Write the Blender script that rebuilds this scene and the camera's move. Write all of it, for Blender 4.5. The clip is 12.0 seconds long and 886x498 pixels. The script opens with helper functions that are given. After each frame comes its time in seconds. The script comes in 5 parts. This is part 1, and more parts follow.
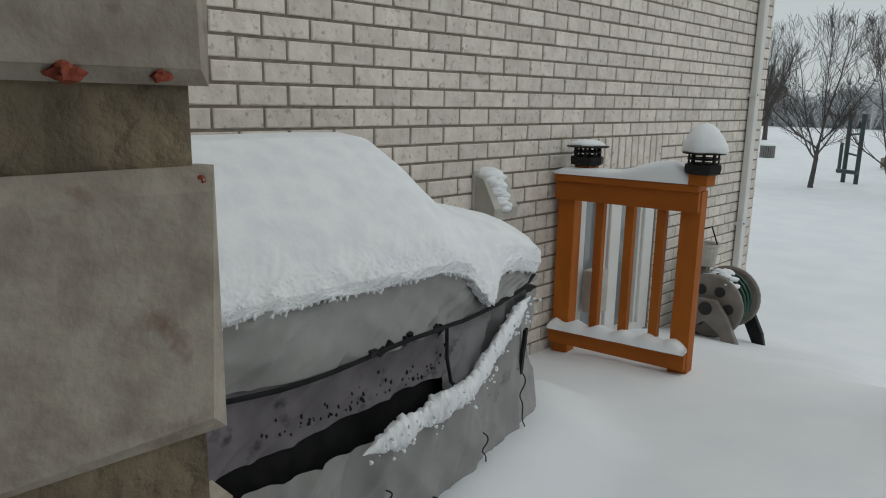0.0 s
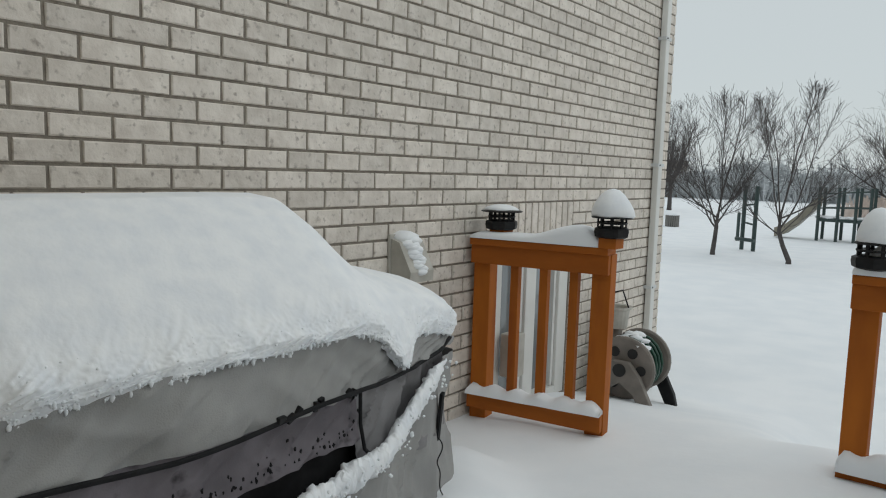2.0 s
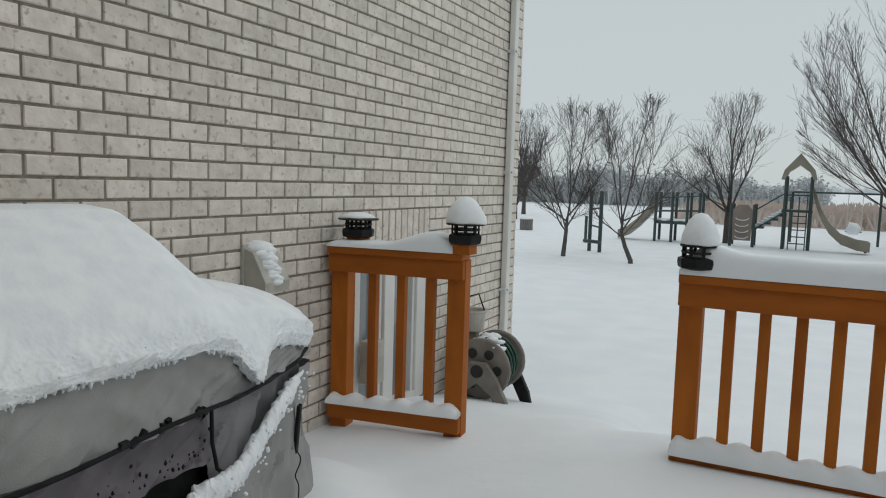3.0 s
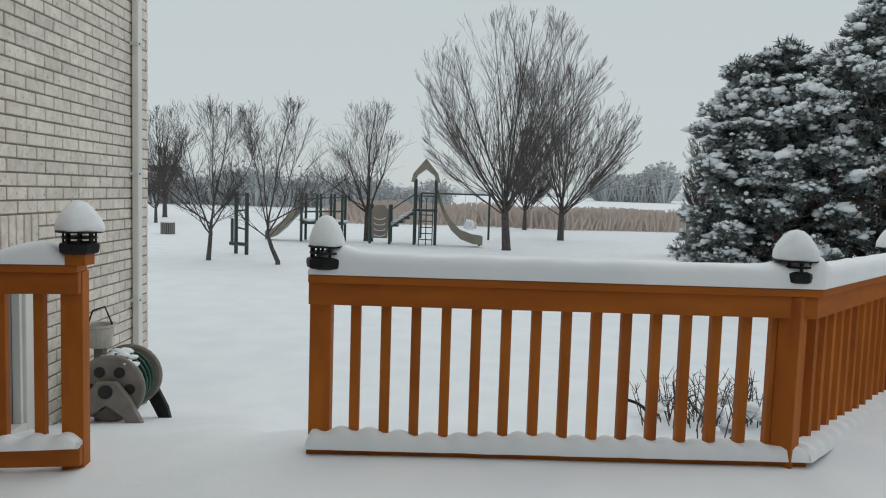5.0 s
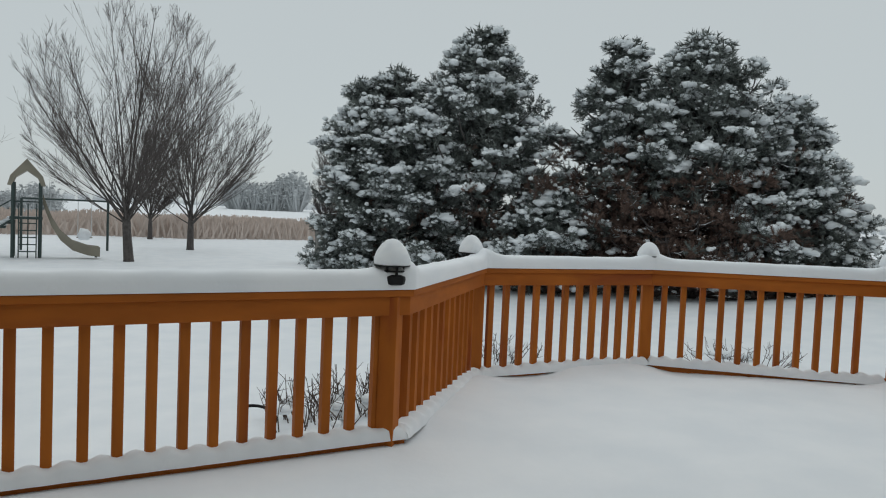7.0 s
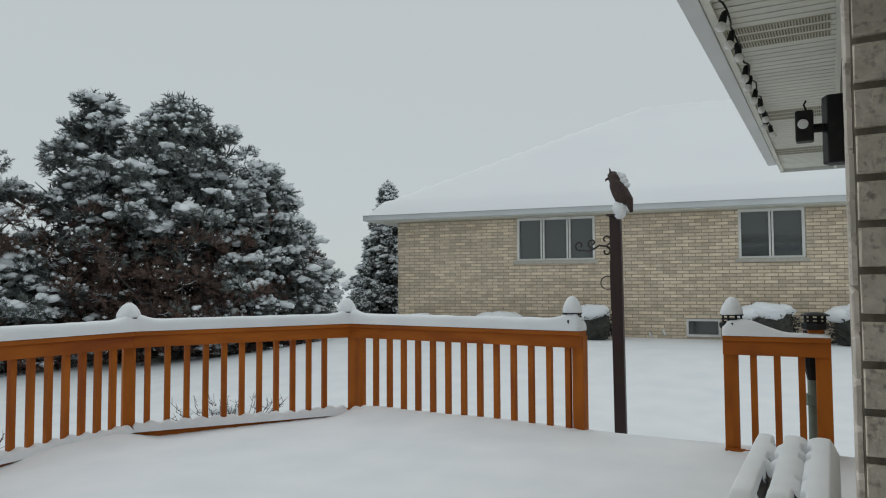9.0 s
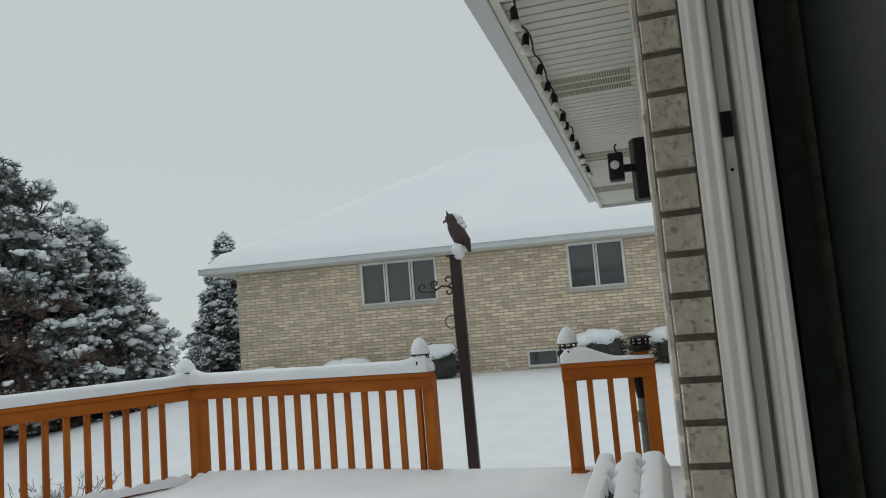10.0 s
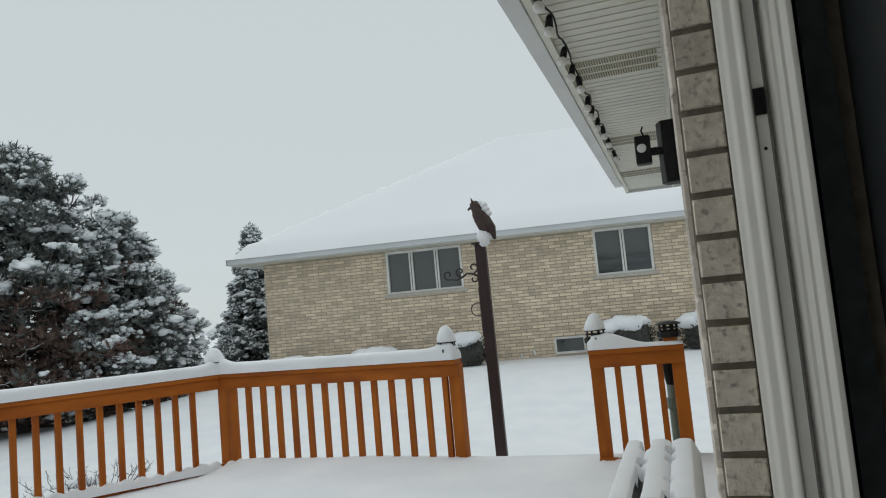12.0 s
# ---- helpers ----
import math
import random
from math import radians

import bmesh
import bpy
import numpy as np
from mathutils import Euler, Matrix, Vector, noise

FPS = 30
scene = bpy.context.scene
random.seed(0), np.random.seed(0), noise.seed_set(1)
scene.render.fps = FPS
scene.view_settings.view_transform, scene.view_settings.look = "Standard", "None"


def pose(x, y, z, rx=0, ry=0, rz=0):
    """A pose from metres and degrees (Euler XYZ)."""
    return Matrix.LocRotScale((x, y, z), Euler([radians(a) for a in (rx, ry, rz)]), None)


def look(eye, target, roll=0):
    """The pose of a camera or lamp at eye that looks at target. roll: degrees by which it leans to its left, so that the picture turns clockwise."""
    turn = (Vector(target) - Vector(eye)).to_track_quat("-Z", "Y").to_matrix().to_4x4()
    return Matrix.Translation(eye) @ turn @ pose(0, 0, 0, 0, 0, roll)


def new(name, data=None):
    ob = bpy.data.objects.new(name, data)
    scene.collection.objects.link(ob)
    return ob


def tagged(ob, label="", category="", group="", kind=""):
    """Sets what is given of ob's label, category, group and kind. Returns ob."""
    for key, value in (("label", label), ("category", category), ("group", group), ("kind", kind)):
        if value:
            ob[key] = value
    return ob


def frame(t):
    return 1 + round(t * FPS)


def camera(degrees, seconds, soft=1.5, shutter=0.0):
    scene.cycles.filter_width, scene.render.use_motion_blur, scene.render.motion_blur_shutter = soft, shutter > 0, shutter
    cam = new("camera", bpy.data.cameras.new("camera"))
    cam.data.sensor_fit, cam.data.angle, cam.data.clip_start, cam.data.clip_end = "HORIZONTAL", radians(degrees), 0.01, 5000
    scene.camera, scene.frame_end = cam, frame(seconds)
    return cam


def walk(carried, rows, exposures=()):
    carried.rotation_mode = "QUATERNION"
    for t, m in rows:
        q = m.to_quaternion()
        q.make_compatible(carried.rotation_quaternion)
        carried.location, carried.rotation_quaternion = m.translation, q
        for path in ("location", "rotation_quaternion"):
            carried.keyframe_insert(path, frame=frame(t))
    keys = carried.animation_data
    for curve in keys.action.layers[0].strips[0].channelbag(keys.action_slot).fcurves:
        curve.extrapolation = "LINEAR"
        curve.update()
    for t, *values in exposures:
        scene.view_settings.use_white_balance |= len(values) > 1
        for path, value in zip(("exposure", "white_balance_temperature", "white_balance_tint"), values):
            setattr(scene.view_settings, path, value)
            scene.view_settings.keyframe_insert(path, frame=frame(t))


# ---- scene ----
cam = camera(63.6, 12.0, soft=1.1)
PATH = [
    (0, (2.259, 0.612, 1.288), (0.897, 2.018, 0.877), 1.1),
    (0.2, (2.257, 0.619, 1.284), (0.875, 2.022, 0.94), 1.2),
    (0.5, (2.254, 0.629, 1.278), (0.87, 2.044, 0.993), 1.4),
    (1, (2.247, 0.645, 1.27), (0.855, 2.062, 1.033), 1.5),
    (1.5, (2.240, 0.654, 1.27), (0.91, 2.131, 1.047), 1.6),
    (2, (2.26, 0.639, 1.261), (1.043, 2.212, 1.045), 1.7),
    (2.5, (2.266, 0.637, 1.266), (1.191, 2.311, 1.056), 1.8),
    (3, (2.29, 0.637, 1.276), (1.397, 2.416, 1.086), 1.7),
    (3.2, (2.299, 0.632, 1.279), (1.464, 2.439, 1.083), 1.6),
    (4.8, (2.366, 0.63, 1.283), (2.311, 2.623, 1.117), 1.7),
    (5, (2.377, 0.633, 1.289), (2.409, 2.627, 1.132), 1.8),
    (5.5, (2.397, 0.627, 1.287), (2.653, 2.605, 1.141), 2.2),
    (6, (2.421, 0.589, 1.29), (2.922, 2.52, 1.154), 2.4),
    (6.5, (2.424, 0.521, 1.303), (3.178, 2.37, 1.186), 2.4),
    (7, (2.41, 0.464, 1.309), (3.398, 2.201, 1.213), 2.5),
    (7.5, (2.404, 0.43, 1.311), (3.691, 1.961, 1.293), 2.4),
    (7.7, (2.401, 0.411, 1.313), (3.81, 1.83, 1.32), 2.3),
    (9.3, (2.395, 0.39, 1.283), (4.304, 0.974, 1.412), -1.3),
    (9.5, (2.382, 0.387, 1.285), (4.313, 0.888, 1.438), -2.1),
    (10, (2.368, 0.392, 1.292), (4.337, 0.677, 1.498), -4.7),
    (10.5, (2.371, 0.393, 1.297), (4.344, 0.635, 1.521), -5.6),
    (11, (2.37, 0.392, 1.296), (4.341, 0.657, 1.512), -5.8),
    (11.5, (2.376, 0.389, 1.294), (4.343, 0.683, 1.503), -5.8),
    (12, (2.393, 0.393, 1.29), (4.353, 0.751, 1.469), -5.2),
]
walk(cam, [(t, look(eye, target, roll)) for t, eye, target, roll in PATH],
     exposures=[(0, -0.1), (0.6, 0.1), (2.5, 0.08), (3.2, 0.0), (5.0, 0.05), (5.5, 0.01), (7.0, -0.05), (9.3, -0.05), (10.0, 0.0), (10.5, 0.1), (12.0, 0.13)])

# ---------------- world and light: heavy overcast, snowing ----------------
world = bpy.data.worlds.new("overcast")
scene.world = world
world.use_nodes = True
wn, wl = world.node_tree.nodes, world.node_tree.links
sky = wn.new("ShaderNodeTexSky")
sky.sky_type, sky.sun_disc = "NISHITA", False
sky.sun_elevation, sky.sun_rotation = radians(38), radians(200)
cloud = wn.new("ShaderNodeMix")
cloud.data_type = "RGBA"
cloud.inputs[0].default_value = 0.94
cloud.inputs[7].default_value = (5.45, 5.95, 6.05, 1)
wl.new(sky.outputs[0], cloud.inputs[6])
wl.new(cloud.outputs[2], wn["Background"].inputs[0])
wn["Background"].inputs[1].default_value = 0.1
sun = new("sun", bpy.data.lights.new("sun", "SUN"))
sun.data.energy, sun.data.angle, sun.data.color = 0.75, radians(110), (1.0, 0.99, 0.96)
sun.matrix_world = look((9, 8, 12), (0, 0, 0))


# ---------------- materials ----------------
def mat(name, c1, c2=None, rough=0.7, scale=8.0, detail=6.0, bump=0.0, bump_scale=60.0, metal=0.0,
        c3=None, scale3=1.5, amount3=0.5, vary=0.0, spec=0.5, stretch=(1, 1, 1), sss=0.0):
    """Two scales of colour variation, a fine relief, and a change from piece to piece."""
    m = bpy.data.materials.new(name)
    m.use_nodes = True
    n, l = m.node_tree.nodes, m.node_tree.links
    b = n["Principled BSDF"]
    b.inputs["Roughness"].default_value, b.inputs["Metallic"].default_value = rough, metal
    b.inputs["Specular IOR Level"].default_value = spec
    tc = n.new("ShaderNodeTexCoord")
    mp = n.new("ShaderNodeMapping")
    mp.inputs["Scale"].default_value = stretch
    if vary:                                    # every piece cuts its own stretch of the pattern
        ob_i, off = n.new("ShaderNodeObjectInfo"), n.new("ShaderNodeVectorMath")
        mul = n.new("ShaderNodeMath")
        mul.operation, mul.inputs[1].default_value = "MULTIPLY", 61.0
        l.new(ob_i.outputs["Random"], mul.inputs[0])
        l.new(tc.outputs["Object"], off.inputs[0])
        l.new(mul.outputs[0], off.inputs[1])
        l.new(off.outputs[0], mp.inputs[0])
    else:
        l.new(tc.outputs["Object"], mp.inputs[0])
    c2 = c2 or tuple(0.8 * v for v in c1)

    def tex(s, d, lo, hi):
        t = n.new("ShaderNodeTexNoise")
        t.inputs["Scale"].default_value, t.inputs["Detail"].default_value = s, d
        l.new(mp.outputs[0], t.inputs["Vector"])
        r = n.new("ShaderNodeMapRange")
        r.inputs["From Min"].default_value, r.inputs["From Max"].default_value = lo, hi
        l.new(t.outputs["Fac"], r.inputs["Value"])
        return t, r.outputs[0]

    def mix(a, bcol, fac, kind="MIX"):
        x = n.new("ShaderNodeMix")
        x.data_type, x.blend_type = "RGBA", kind
        for sock, v in ((x.inputs[6], a), (x.inputs[7], bcol), (x.inputs[0], fac)):
            if isinstance(v, bpy.types.NodeSocket):
                l.new(v, sock)
            else:
                sock.default_value = (*v, 1) if isinstance(v, tuple) else v
        return x.outputs[2]

    _, f1 = tex(scale, detail, 0.35, 0.65)
    col = mix(c1, c2, f1)
    if c3:
        _, f3 = tex(scale3, 4.0, 0.62 - 0.25 * amount3, 0.72)
        col = mix(col, c3, f3)
    if vary:
        oi, ge, ad, fr, mr = (n.new("ShaderNode" + k) for k in ("ObjectInfo", "NewGeometry", "Math", "Math", "MapRange"))
        ad.operation, fr.operation = "ADD", "FRACT"
        l.new(oi.outputs["Random"], ad.inputs[0])
        l.new(ge.outputs["Random Per Island"], ad.inputs[1])
        l.new(ad.outputs[0], fr.inputs[0])
        l.new(fr.outputs[0], mr.inputs["Value"])
        mr.inputs["To Min"].default_value, mr.inputs["To Max"].default_value = 1 - vary, 1 + vary
        hs = n.new("ShaderNodeHueSaturation")
        l.new(mr.outputs[0], hs.inputs["Value"])
        l.new(col, hs.inputs["Color"])
        col = hs.outputs[0]
    l.new(col, b.inputs["Base Color"])
    if bump:
        t, _ = tex(bump_scale, 8.0, 0, 1)
        bp = n.new("ShaderNodeBump")
        bp.inputs["Strength"].default_value, bp.inputs["Distance"].default_value = 1.0, bump
        l.new(t.outputs["Fac"], bp.inputs["Height"])
        l.new(bp.outputs[0], b.inputs["Normal"])
    if sss:
        b.inputs["Subsurface Weight"].default_value = sss
        b.inputs["Subsurface Radius"].default_value = (0.012, 0.016, 0.02)
    return m


SNOW = mat("snow", (0.86, 0.88, 0.9), (0.8, 0.83, 0.86), 0.75, 2.0, 5.0, 0.002, 18.0, spec=0.25)
SNOW_ROOF = mat("roof_snow", (0.86, 0.88, 0.9), (0.84, 0.86, 0.885), 0.85, 0.3, 2.0, spec=0.1)
SNOW_FROST = mat("frosted_snow", (0.85, 0.88, 0.9), (0.72, 0.76, 0.78), 0.8, 3.0, 6.0, vary=0.1, spec=0.2)
SNOW_LOOSE = mat("loose_snow", (0.88, 0.9, 0.91), (0.8, 0.83, 0.86), 0.8, 14.0, 6.0, 0.0014, 70.0, spec=0.2)
BRICK = mat("pale_brick", (0.76, 0.705, 0.635), (0.64, 0.585, 0.52), 0.9, 14.0, 8.0, 0.006, 32.0,
            c3=(0.42, 0.375, 0.33), scale3=38.0, amount3=0.15, vary=0.1, spec=0.2)
BRICK_NEAR = mat("door_brick", (0.78, 0.71, 0.605), (0.62, 0.555, 0.465), 0.92, 40.0, 8.0, 0.003, 110.0,
                 c3=(0.36, 0.31, 0.27), scale3=70.0, amount3=0.3, vary=0.12, spec=0.2)
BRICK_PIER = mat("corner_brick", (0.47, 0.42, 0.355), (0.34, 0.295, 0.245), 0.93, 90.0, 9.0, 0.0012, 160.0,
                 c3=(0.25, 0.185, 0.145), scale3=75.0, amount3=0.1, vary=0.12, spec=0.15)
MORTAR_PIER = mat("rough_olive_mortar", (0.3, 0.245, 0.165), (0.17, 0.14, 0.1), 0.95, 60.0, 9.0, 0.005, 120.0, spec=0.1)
TANVENT = mat("tan_vent_strip", (0.5, 0.47, 0.36), (0.42, 0.4, 0.3), 0.55, 6.0)
MORTAR = mat("mortar", (0.3, 0.27, 0.225), (0.22, 0.195, 0.165), 0.95, 30.0, 8.0, 0.003, 150.0, spec=0.1)
CLAY = mat("red_clay", (0.4, 0.1, 0.055), (0.27, 0.06, 0.038), 0.95, 60.0, 6.0, 0.002, 200.0)
BRICK_TAN = mat("tan_brick", (0.73, 0.62, 0.48), (0.6, 0.5, 0.375), 0.9, 6.0, 6.0, 0.004, 30.0, vary=0.2, spec=0.2)
MORTAR_TAN = mat("tan_mortar", (0.43, 0.37, 0.29), (0.35, 0.3, 0.235), 0.95, 12.0, 6.0)
WOOD = mat("orange_stain", (0.43, 0.125, 0.012), (0.33, 0.09, 0.009), 0.68, 9.0, 7.0, 0.0012, 60.0,
           c3=(0.27, 0.06, 0.01), scale3=5.0, amount3=0.3, vary=0.07, stretch=(1, 1, 0.25), spec=0.25)
RAILWOOD = mat("orange_stain_rail", (0.41, 0.115, 0.011), (0.31, 0.083, 0.008), 0.66, 7.0, 7.0, 0.001, 60.0,
               c3=(0.25, 0.058, 0.01), scale3=4.0, amount3=0.3, vary=0.05, stretch=(0.3, 0.3, 1), spec=0.25)
BLACK = mat("black_plastic", (0.01, 0.01, 0.011), (0.016, 0.016, 0.016), 0.5, 20.0, spec=0.2)
WHITE = mat("white_vinyl", (0.74, 0.74, 0.71), (0.66, 0.66, 0.63), 0.45, 3.0, 5.0, 0.0006, 30.0)
VINYL = mat("door_vinyl", (0.86, 0.84, 0.78), (0.8, 0.78, 0.72), 0.5, 5.0, 5.0, 0.0005, 30.0)
ALU = mat("painted_aluminium", (0.66, 0.68, 0.68), (0.58, 0.6, 0.6), 0.4, 2.0, 5.0, 0.0005, 20.0)
SOFFIT = mat("cream_soffit", (0.68, 0.68, 0.6), (0.6, 0.6, 0.53), 0.5, 3.0, 5.0, 0.0004, 20.0)
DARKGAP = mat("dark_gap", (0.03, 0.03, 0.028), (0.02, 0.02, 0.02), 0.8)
COVER = mat("grey_canvas", (0.34, 0.34, 0.33), (0.26, 0.26, 0.255), 0.6, 6.0, 6.0, 0.0012, 260.0, spec=0.4)
COVER_SIDE = mat("creased_grey_canvas", (0.25, 0.245, 0.25), (0.17, 0.166, 0.17), 0.6, 5.0, 7.0, 0.0012, 260.0, c3=(0.08, 0.077, 0.08), scale3=9.0, amount3=0.1, spec=0.4)
COVER_DARK = mat("dark_grey_canvas", (0.19, 0.172, 0.19), (0.125, 0.113, 0.126), 0.58, 8.0, 7.0, 0.0012, 260.0,
                 c3=(0.035, 0.03, 0.034), scale3=14.0, amount3=0.1, spec=0.4)
COVER_BLACK = mat("black_canvas", (0.012, 0.012, 0.013), (0.02, 0.02, 0.021), 0.75, 20.0, 5.0, 0.001, 200.0, spec=0.15)
VENT = mat("beige_vent_plastic", (0.5, 0.48, 0.43), (0.4, 0.385, 0.34), 0.55, 12.0, 5.0, 0.0008, 60.0)
TAUPE = mat("taupe_plastic", (0.23, 0.205, 0.18), (0.17, 0.152, 0.132), 0.5, 10.0, 6.0, 0.0008, 80.0)
HOSE = mat("green_hose", (0.01, 0.06, 0.035), (0.008, 0.04, 0.026), 0.4, 20.0)
BARK = mat("grey_bark", (0.1, 0.09, 0.085), (0.06, 0.052, 0.05), 0.9, 12.0, 6.0, 0.006, 40.0)
BARK_BROWN = mat("twig_bark", (0.1, 0.085, 0.08), (0.066, 0.056, 0.053), 0.9, 12.0, 6.0)
NEEDLE = mat("pine_needles", (0.16, 0.18, 0.168), (0.088, 0.103, 0.095), 0.7, 1.2, 5.0, vary=0.35)
NEEDLE_BROWN = mat("dead_needles", (0.15, 0.095, 0.074), (0.085, 0.055, 0.044), 0.8, 1.5, 5.0, vary=0.3)
REED = mat("dry_reeds", (0.6, 0.51, 0.455), (0.52, 0.435, 0.385), 0.9, 0.6, 6.0, vary=0.1)
# twig colours lightened towards the sky to stand in for distance haze
FARTREE = mat("far_twigs_hazed", (0.72, 0.74, 0.76), (0.62, 0.64, 0.66), 0.95, 0.4, 7.0, vary=0.08)
GROVE = mat("grove_twigs_hazed", (0.5, 0.52, 0.535), (0.42, 0.44, 0.45), 0.95, 0.4, 7.0, vary=0.15)
PLAYGREEN = mat("dark_green_steel", (0.035, 0.06, 0.055), (0.025, 0.045, 0.042), 0.45, 5.0)
PLAYTAN = mat("tan_plastic", (0.27, 0.245, 0.19), (0.22, 0.2, 0.155), 0.45, 2.0)
RUST = mat("brown_panel", (0.24, 0.195, 0.165), (0.19, 0.155, 0.13), 0.6, 2.0)
POLE = mat("dark_brown_post", (0.035, 0.014, 0.013), (0.022, 0.009, 0.009), 0.5, 9.0, 6.0, 0.001, 60.0, stretch=(1, 1, 0.2))
OWL = mat("brown_owl_plastic", (0.075, 0.043, 0.034), (0.025, 0.016, 0.014), 0.6, 45.0, 5.0, 0.002, 90.0)
IRON = mat("wrought_iron", (0.02, 0.016, 0.015), (0.03, 0.022, 0.02), 0.6, 20.0)
GREYWOOD = mat("grey_boards", (0.22, 0.215, 0.2), (0.16, 0.155, 0.145), 0.85, 5.0, 6.0, stretch=(1, 1, 0.2))
BULB = mat("white_bulb_glass", (0.8, 0.8, 0.78), (0.72, 0.72, 0.7), 0.15, 10.0)
GREENPIPE = mat("grey_green_pipe", (0.2, 0.27, 0.23), (0.15, 0.2, 0.17), 0.5, 6.0)
STONE = mat("limestone_sill", (0.5, 0.47, 0.41), (0.42, 0.39, 0.34), 0.85, 10.0, 6.0, 0.002, 60.0)
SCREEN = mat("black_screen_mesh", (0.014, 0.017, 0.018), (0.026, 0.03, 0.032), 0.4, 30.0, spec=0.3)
TWIG = mat("shrub_twigs", (0.1, 0.07, 0.055), (0.06, 0.042, 0.035), 0.9, 20.0)
SHRUB = mat("evergreen_shrub", (0.05, 0.05, 0.042), (0.03, 0.032, 0.028), 0.8, 9.0, vary=0.3)
FASCIA = mat("grey_white_gutter", (0.62, 0.64, 0.65), (0.55, 0.57, 0.58), 0.45, 1.0)
GLASS = bpy.data.materials.new("dark_window_glass")
GLASS.use_nodes = True
_g = GLASS.node_tree.nodes["Principled BSDF"]
_g.inputs["Base Color"].default_value = (0.05, 0.06, 0.06, 1)
_g.inputs["Roughness"].default_value = 0.06
_g.inputs["Specular IOR Level"].default_value = 0.9


# pale, part-metal base stands in for bright snow reflected in the panes
PALEGLASS = mat("glass_paled_for_reflection", (0.3, 0.32, 0.33), (0.24, 0.255, 0.26), 0.08, 1.5, 3.0, metal=0.35)

# ---------------- building helpers ----------------
class Shell:
    """Collects vertices and faces for one mesh."""

    def __init__(self):
        self.v, self.f, self.count = [], [], 0

    def add(self, verts, faces):
        verts = np.asarray(verts, float).reshape(-1, 3)
        self.v.append(verts)
        k = self.count
        self.f.extend([tuple(i + k for i in f) for f in faces])
        self.count += len(verts)
        return self

    def mesh(self, name, smooth=False):
        me = bpy.data.meshes.new(name)
        me.from_pydata(np.concatenate(self.v).tolist() if self.v else [], [], self.f)
        if smooth:
            me.polygons.foreach_set("use_smooth", [True] * len(me.polygons))
        me.update()
        return me

    def box(self, x0, x1, y0, y1, z0, z1, m=None):
        v = np.array([(x, y, z) for z in (z0, z1) for y in (y0, y1) for x in (x0, x1)], float)
        if m is not None:
            v = np.array([m @ Vector(p) for p in v])
        return self.add(v, [(0, 2, 3, 1), (4, 5, 7, 6), (0, 1, 5, 4), (2, 6, 7, 3), (0, 4, 6, 2), (1, 3, 7, 5)])

    def prism(self, plan, z0, z1):
        k = len(plan)
        v = [(x, y, z0) for x, y in plan] + [(x, y, z1) for x, y in plan]
        f = [tuple(reversed(range(k))), tuple(range(k, 2 * k))]
        f += [(i, (i + 1) % k, (i + 1) % k + k, i + k) for i in range(k)]
        return self.add(v, f)

    def tube(self, pts, radii, sides=8, caps=True):
        pts = [Vector(p) for p in pts]
        if not hasattr(radii, "__len__"):
            radii = [radii] * len(pts)
        v, f = [], []
        prev = None
        for i, p in enumerate(pts):
            d = (pts[min(i + 1, len(pts) - 1)] - pts[max(i - 1, 0)]).normalized()
            a = prev if prev is not None else (Vector((0, 0, 1)) if abs(d.z) < 0.9 else Vector((1, 0, 0)))
            a = (a - d * a.dot(d)).normalized()
            prev = a
            b = d.cross(a)
            for s in range(sides):
                w = 2 * math.pi * s / sides
                v.append(p + (a * math.cos(w) + b * math.sin(w)) * radii[i])
        for i in range(len(pts) - 1):
            for s in range(sides):
                s2 = (s + 1) % sides
                f.append((i * sides + s, i * sides + s2, (i + 1) * sides + s2, (i + 1) * sides + s))
        if caps:
            f.append(tuple(reversed(range(sides))))
            f.append(tuple(range((len(pts) - 1) * sides, len(pts) * sides)))
        return self.add(np.array([tuple(p) for p in v]), f)

    def lathe(self, profile, centre=(0, 0, 0), sides=16, axis="z", wob=0.0, seed=0):
        v, f = [], []
        for r, h in profile:
            for s in range(sides):
                w = 2 * math.pi * s / sides
                rr = r * (1 + wob * noise.noise((math.cos(w) * 1.3 + seed, math.sin(w) * 1.3, h * 6)))
                p = (rr * math.cos(w), rr * math.sin(w), h)
                if axis == "x":
                    p = (h, p[0], p[1])
                elif axis == "y":
                    p = (p[0], h, p[1])
                v.append((p[0] + centre[0], p[1] + centre[1], p[2] + centre[2]))
        k = len(profile)
        for i in range(k - 1):
            for s in range(sides):
                s2 = (s + 1) % sides
                f.append((i * sides + s, i * sides + s2, (i + 1) * sides + s2, (i + 1) * sides + s))
        f.append(tuple(reversed(range(sides))))
        f.append(tuple(range((k - 1) * sides, k * sides)))
        return self.add(v, f)


def part(name, shell, material, parent=None, label="", smooth=False, bevel=0.0):
    me = shell.mesh(name, smooth) if isinstance(shell, Shell) else shell
    if not me.materials:
        me.materials.append(material)
    if bevel:
        bm = bmesh.new()
        bm.from_mesh(me)
        bmesh.ops.bevel(bm, geom=bm.edges[:], offset=bevel, segments=2, affect="EDGES", profile=0.6)
        bm.to_mesh(me)
        bm.free()
    ob = new(name, me)
    if parent is not None:
        ob.parent = parent
    if label:
        ob["label"] = label
    return ob


def thing(name, label, category, where=None, group="", kind=""):
    ob = new(name)
    ob.empty_display_size = 0.1
    if where is not None:
        ob.matrix_world = where if isinstance(where, Matrix) else Matrix.Translation(where)
    return tagged(ob, label, category, group, kind)


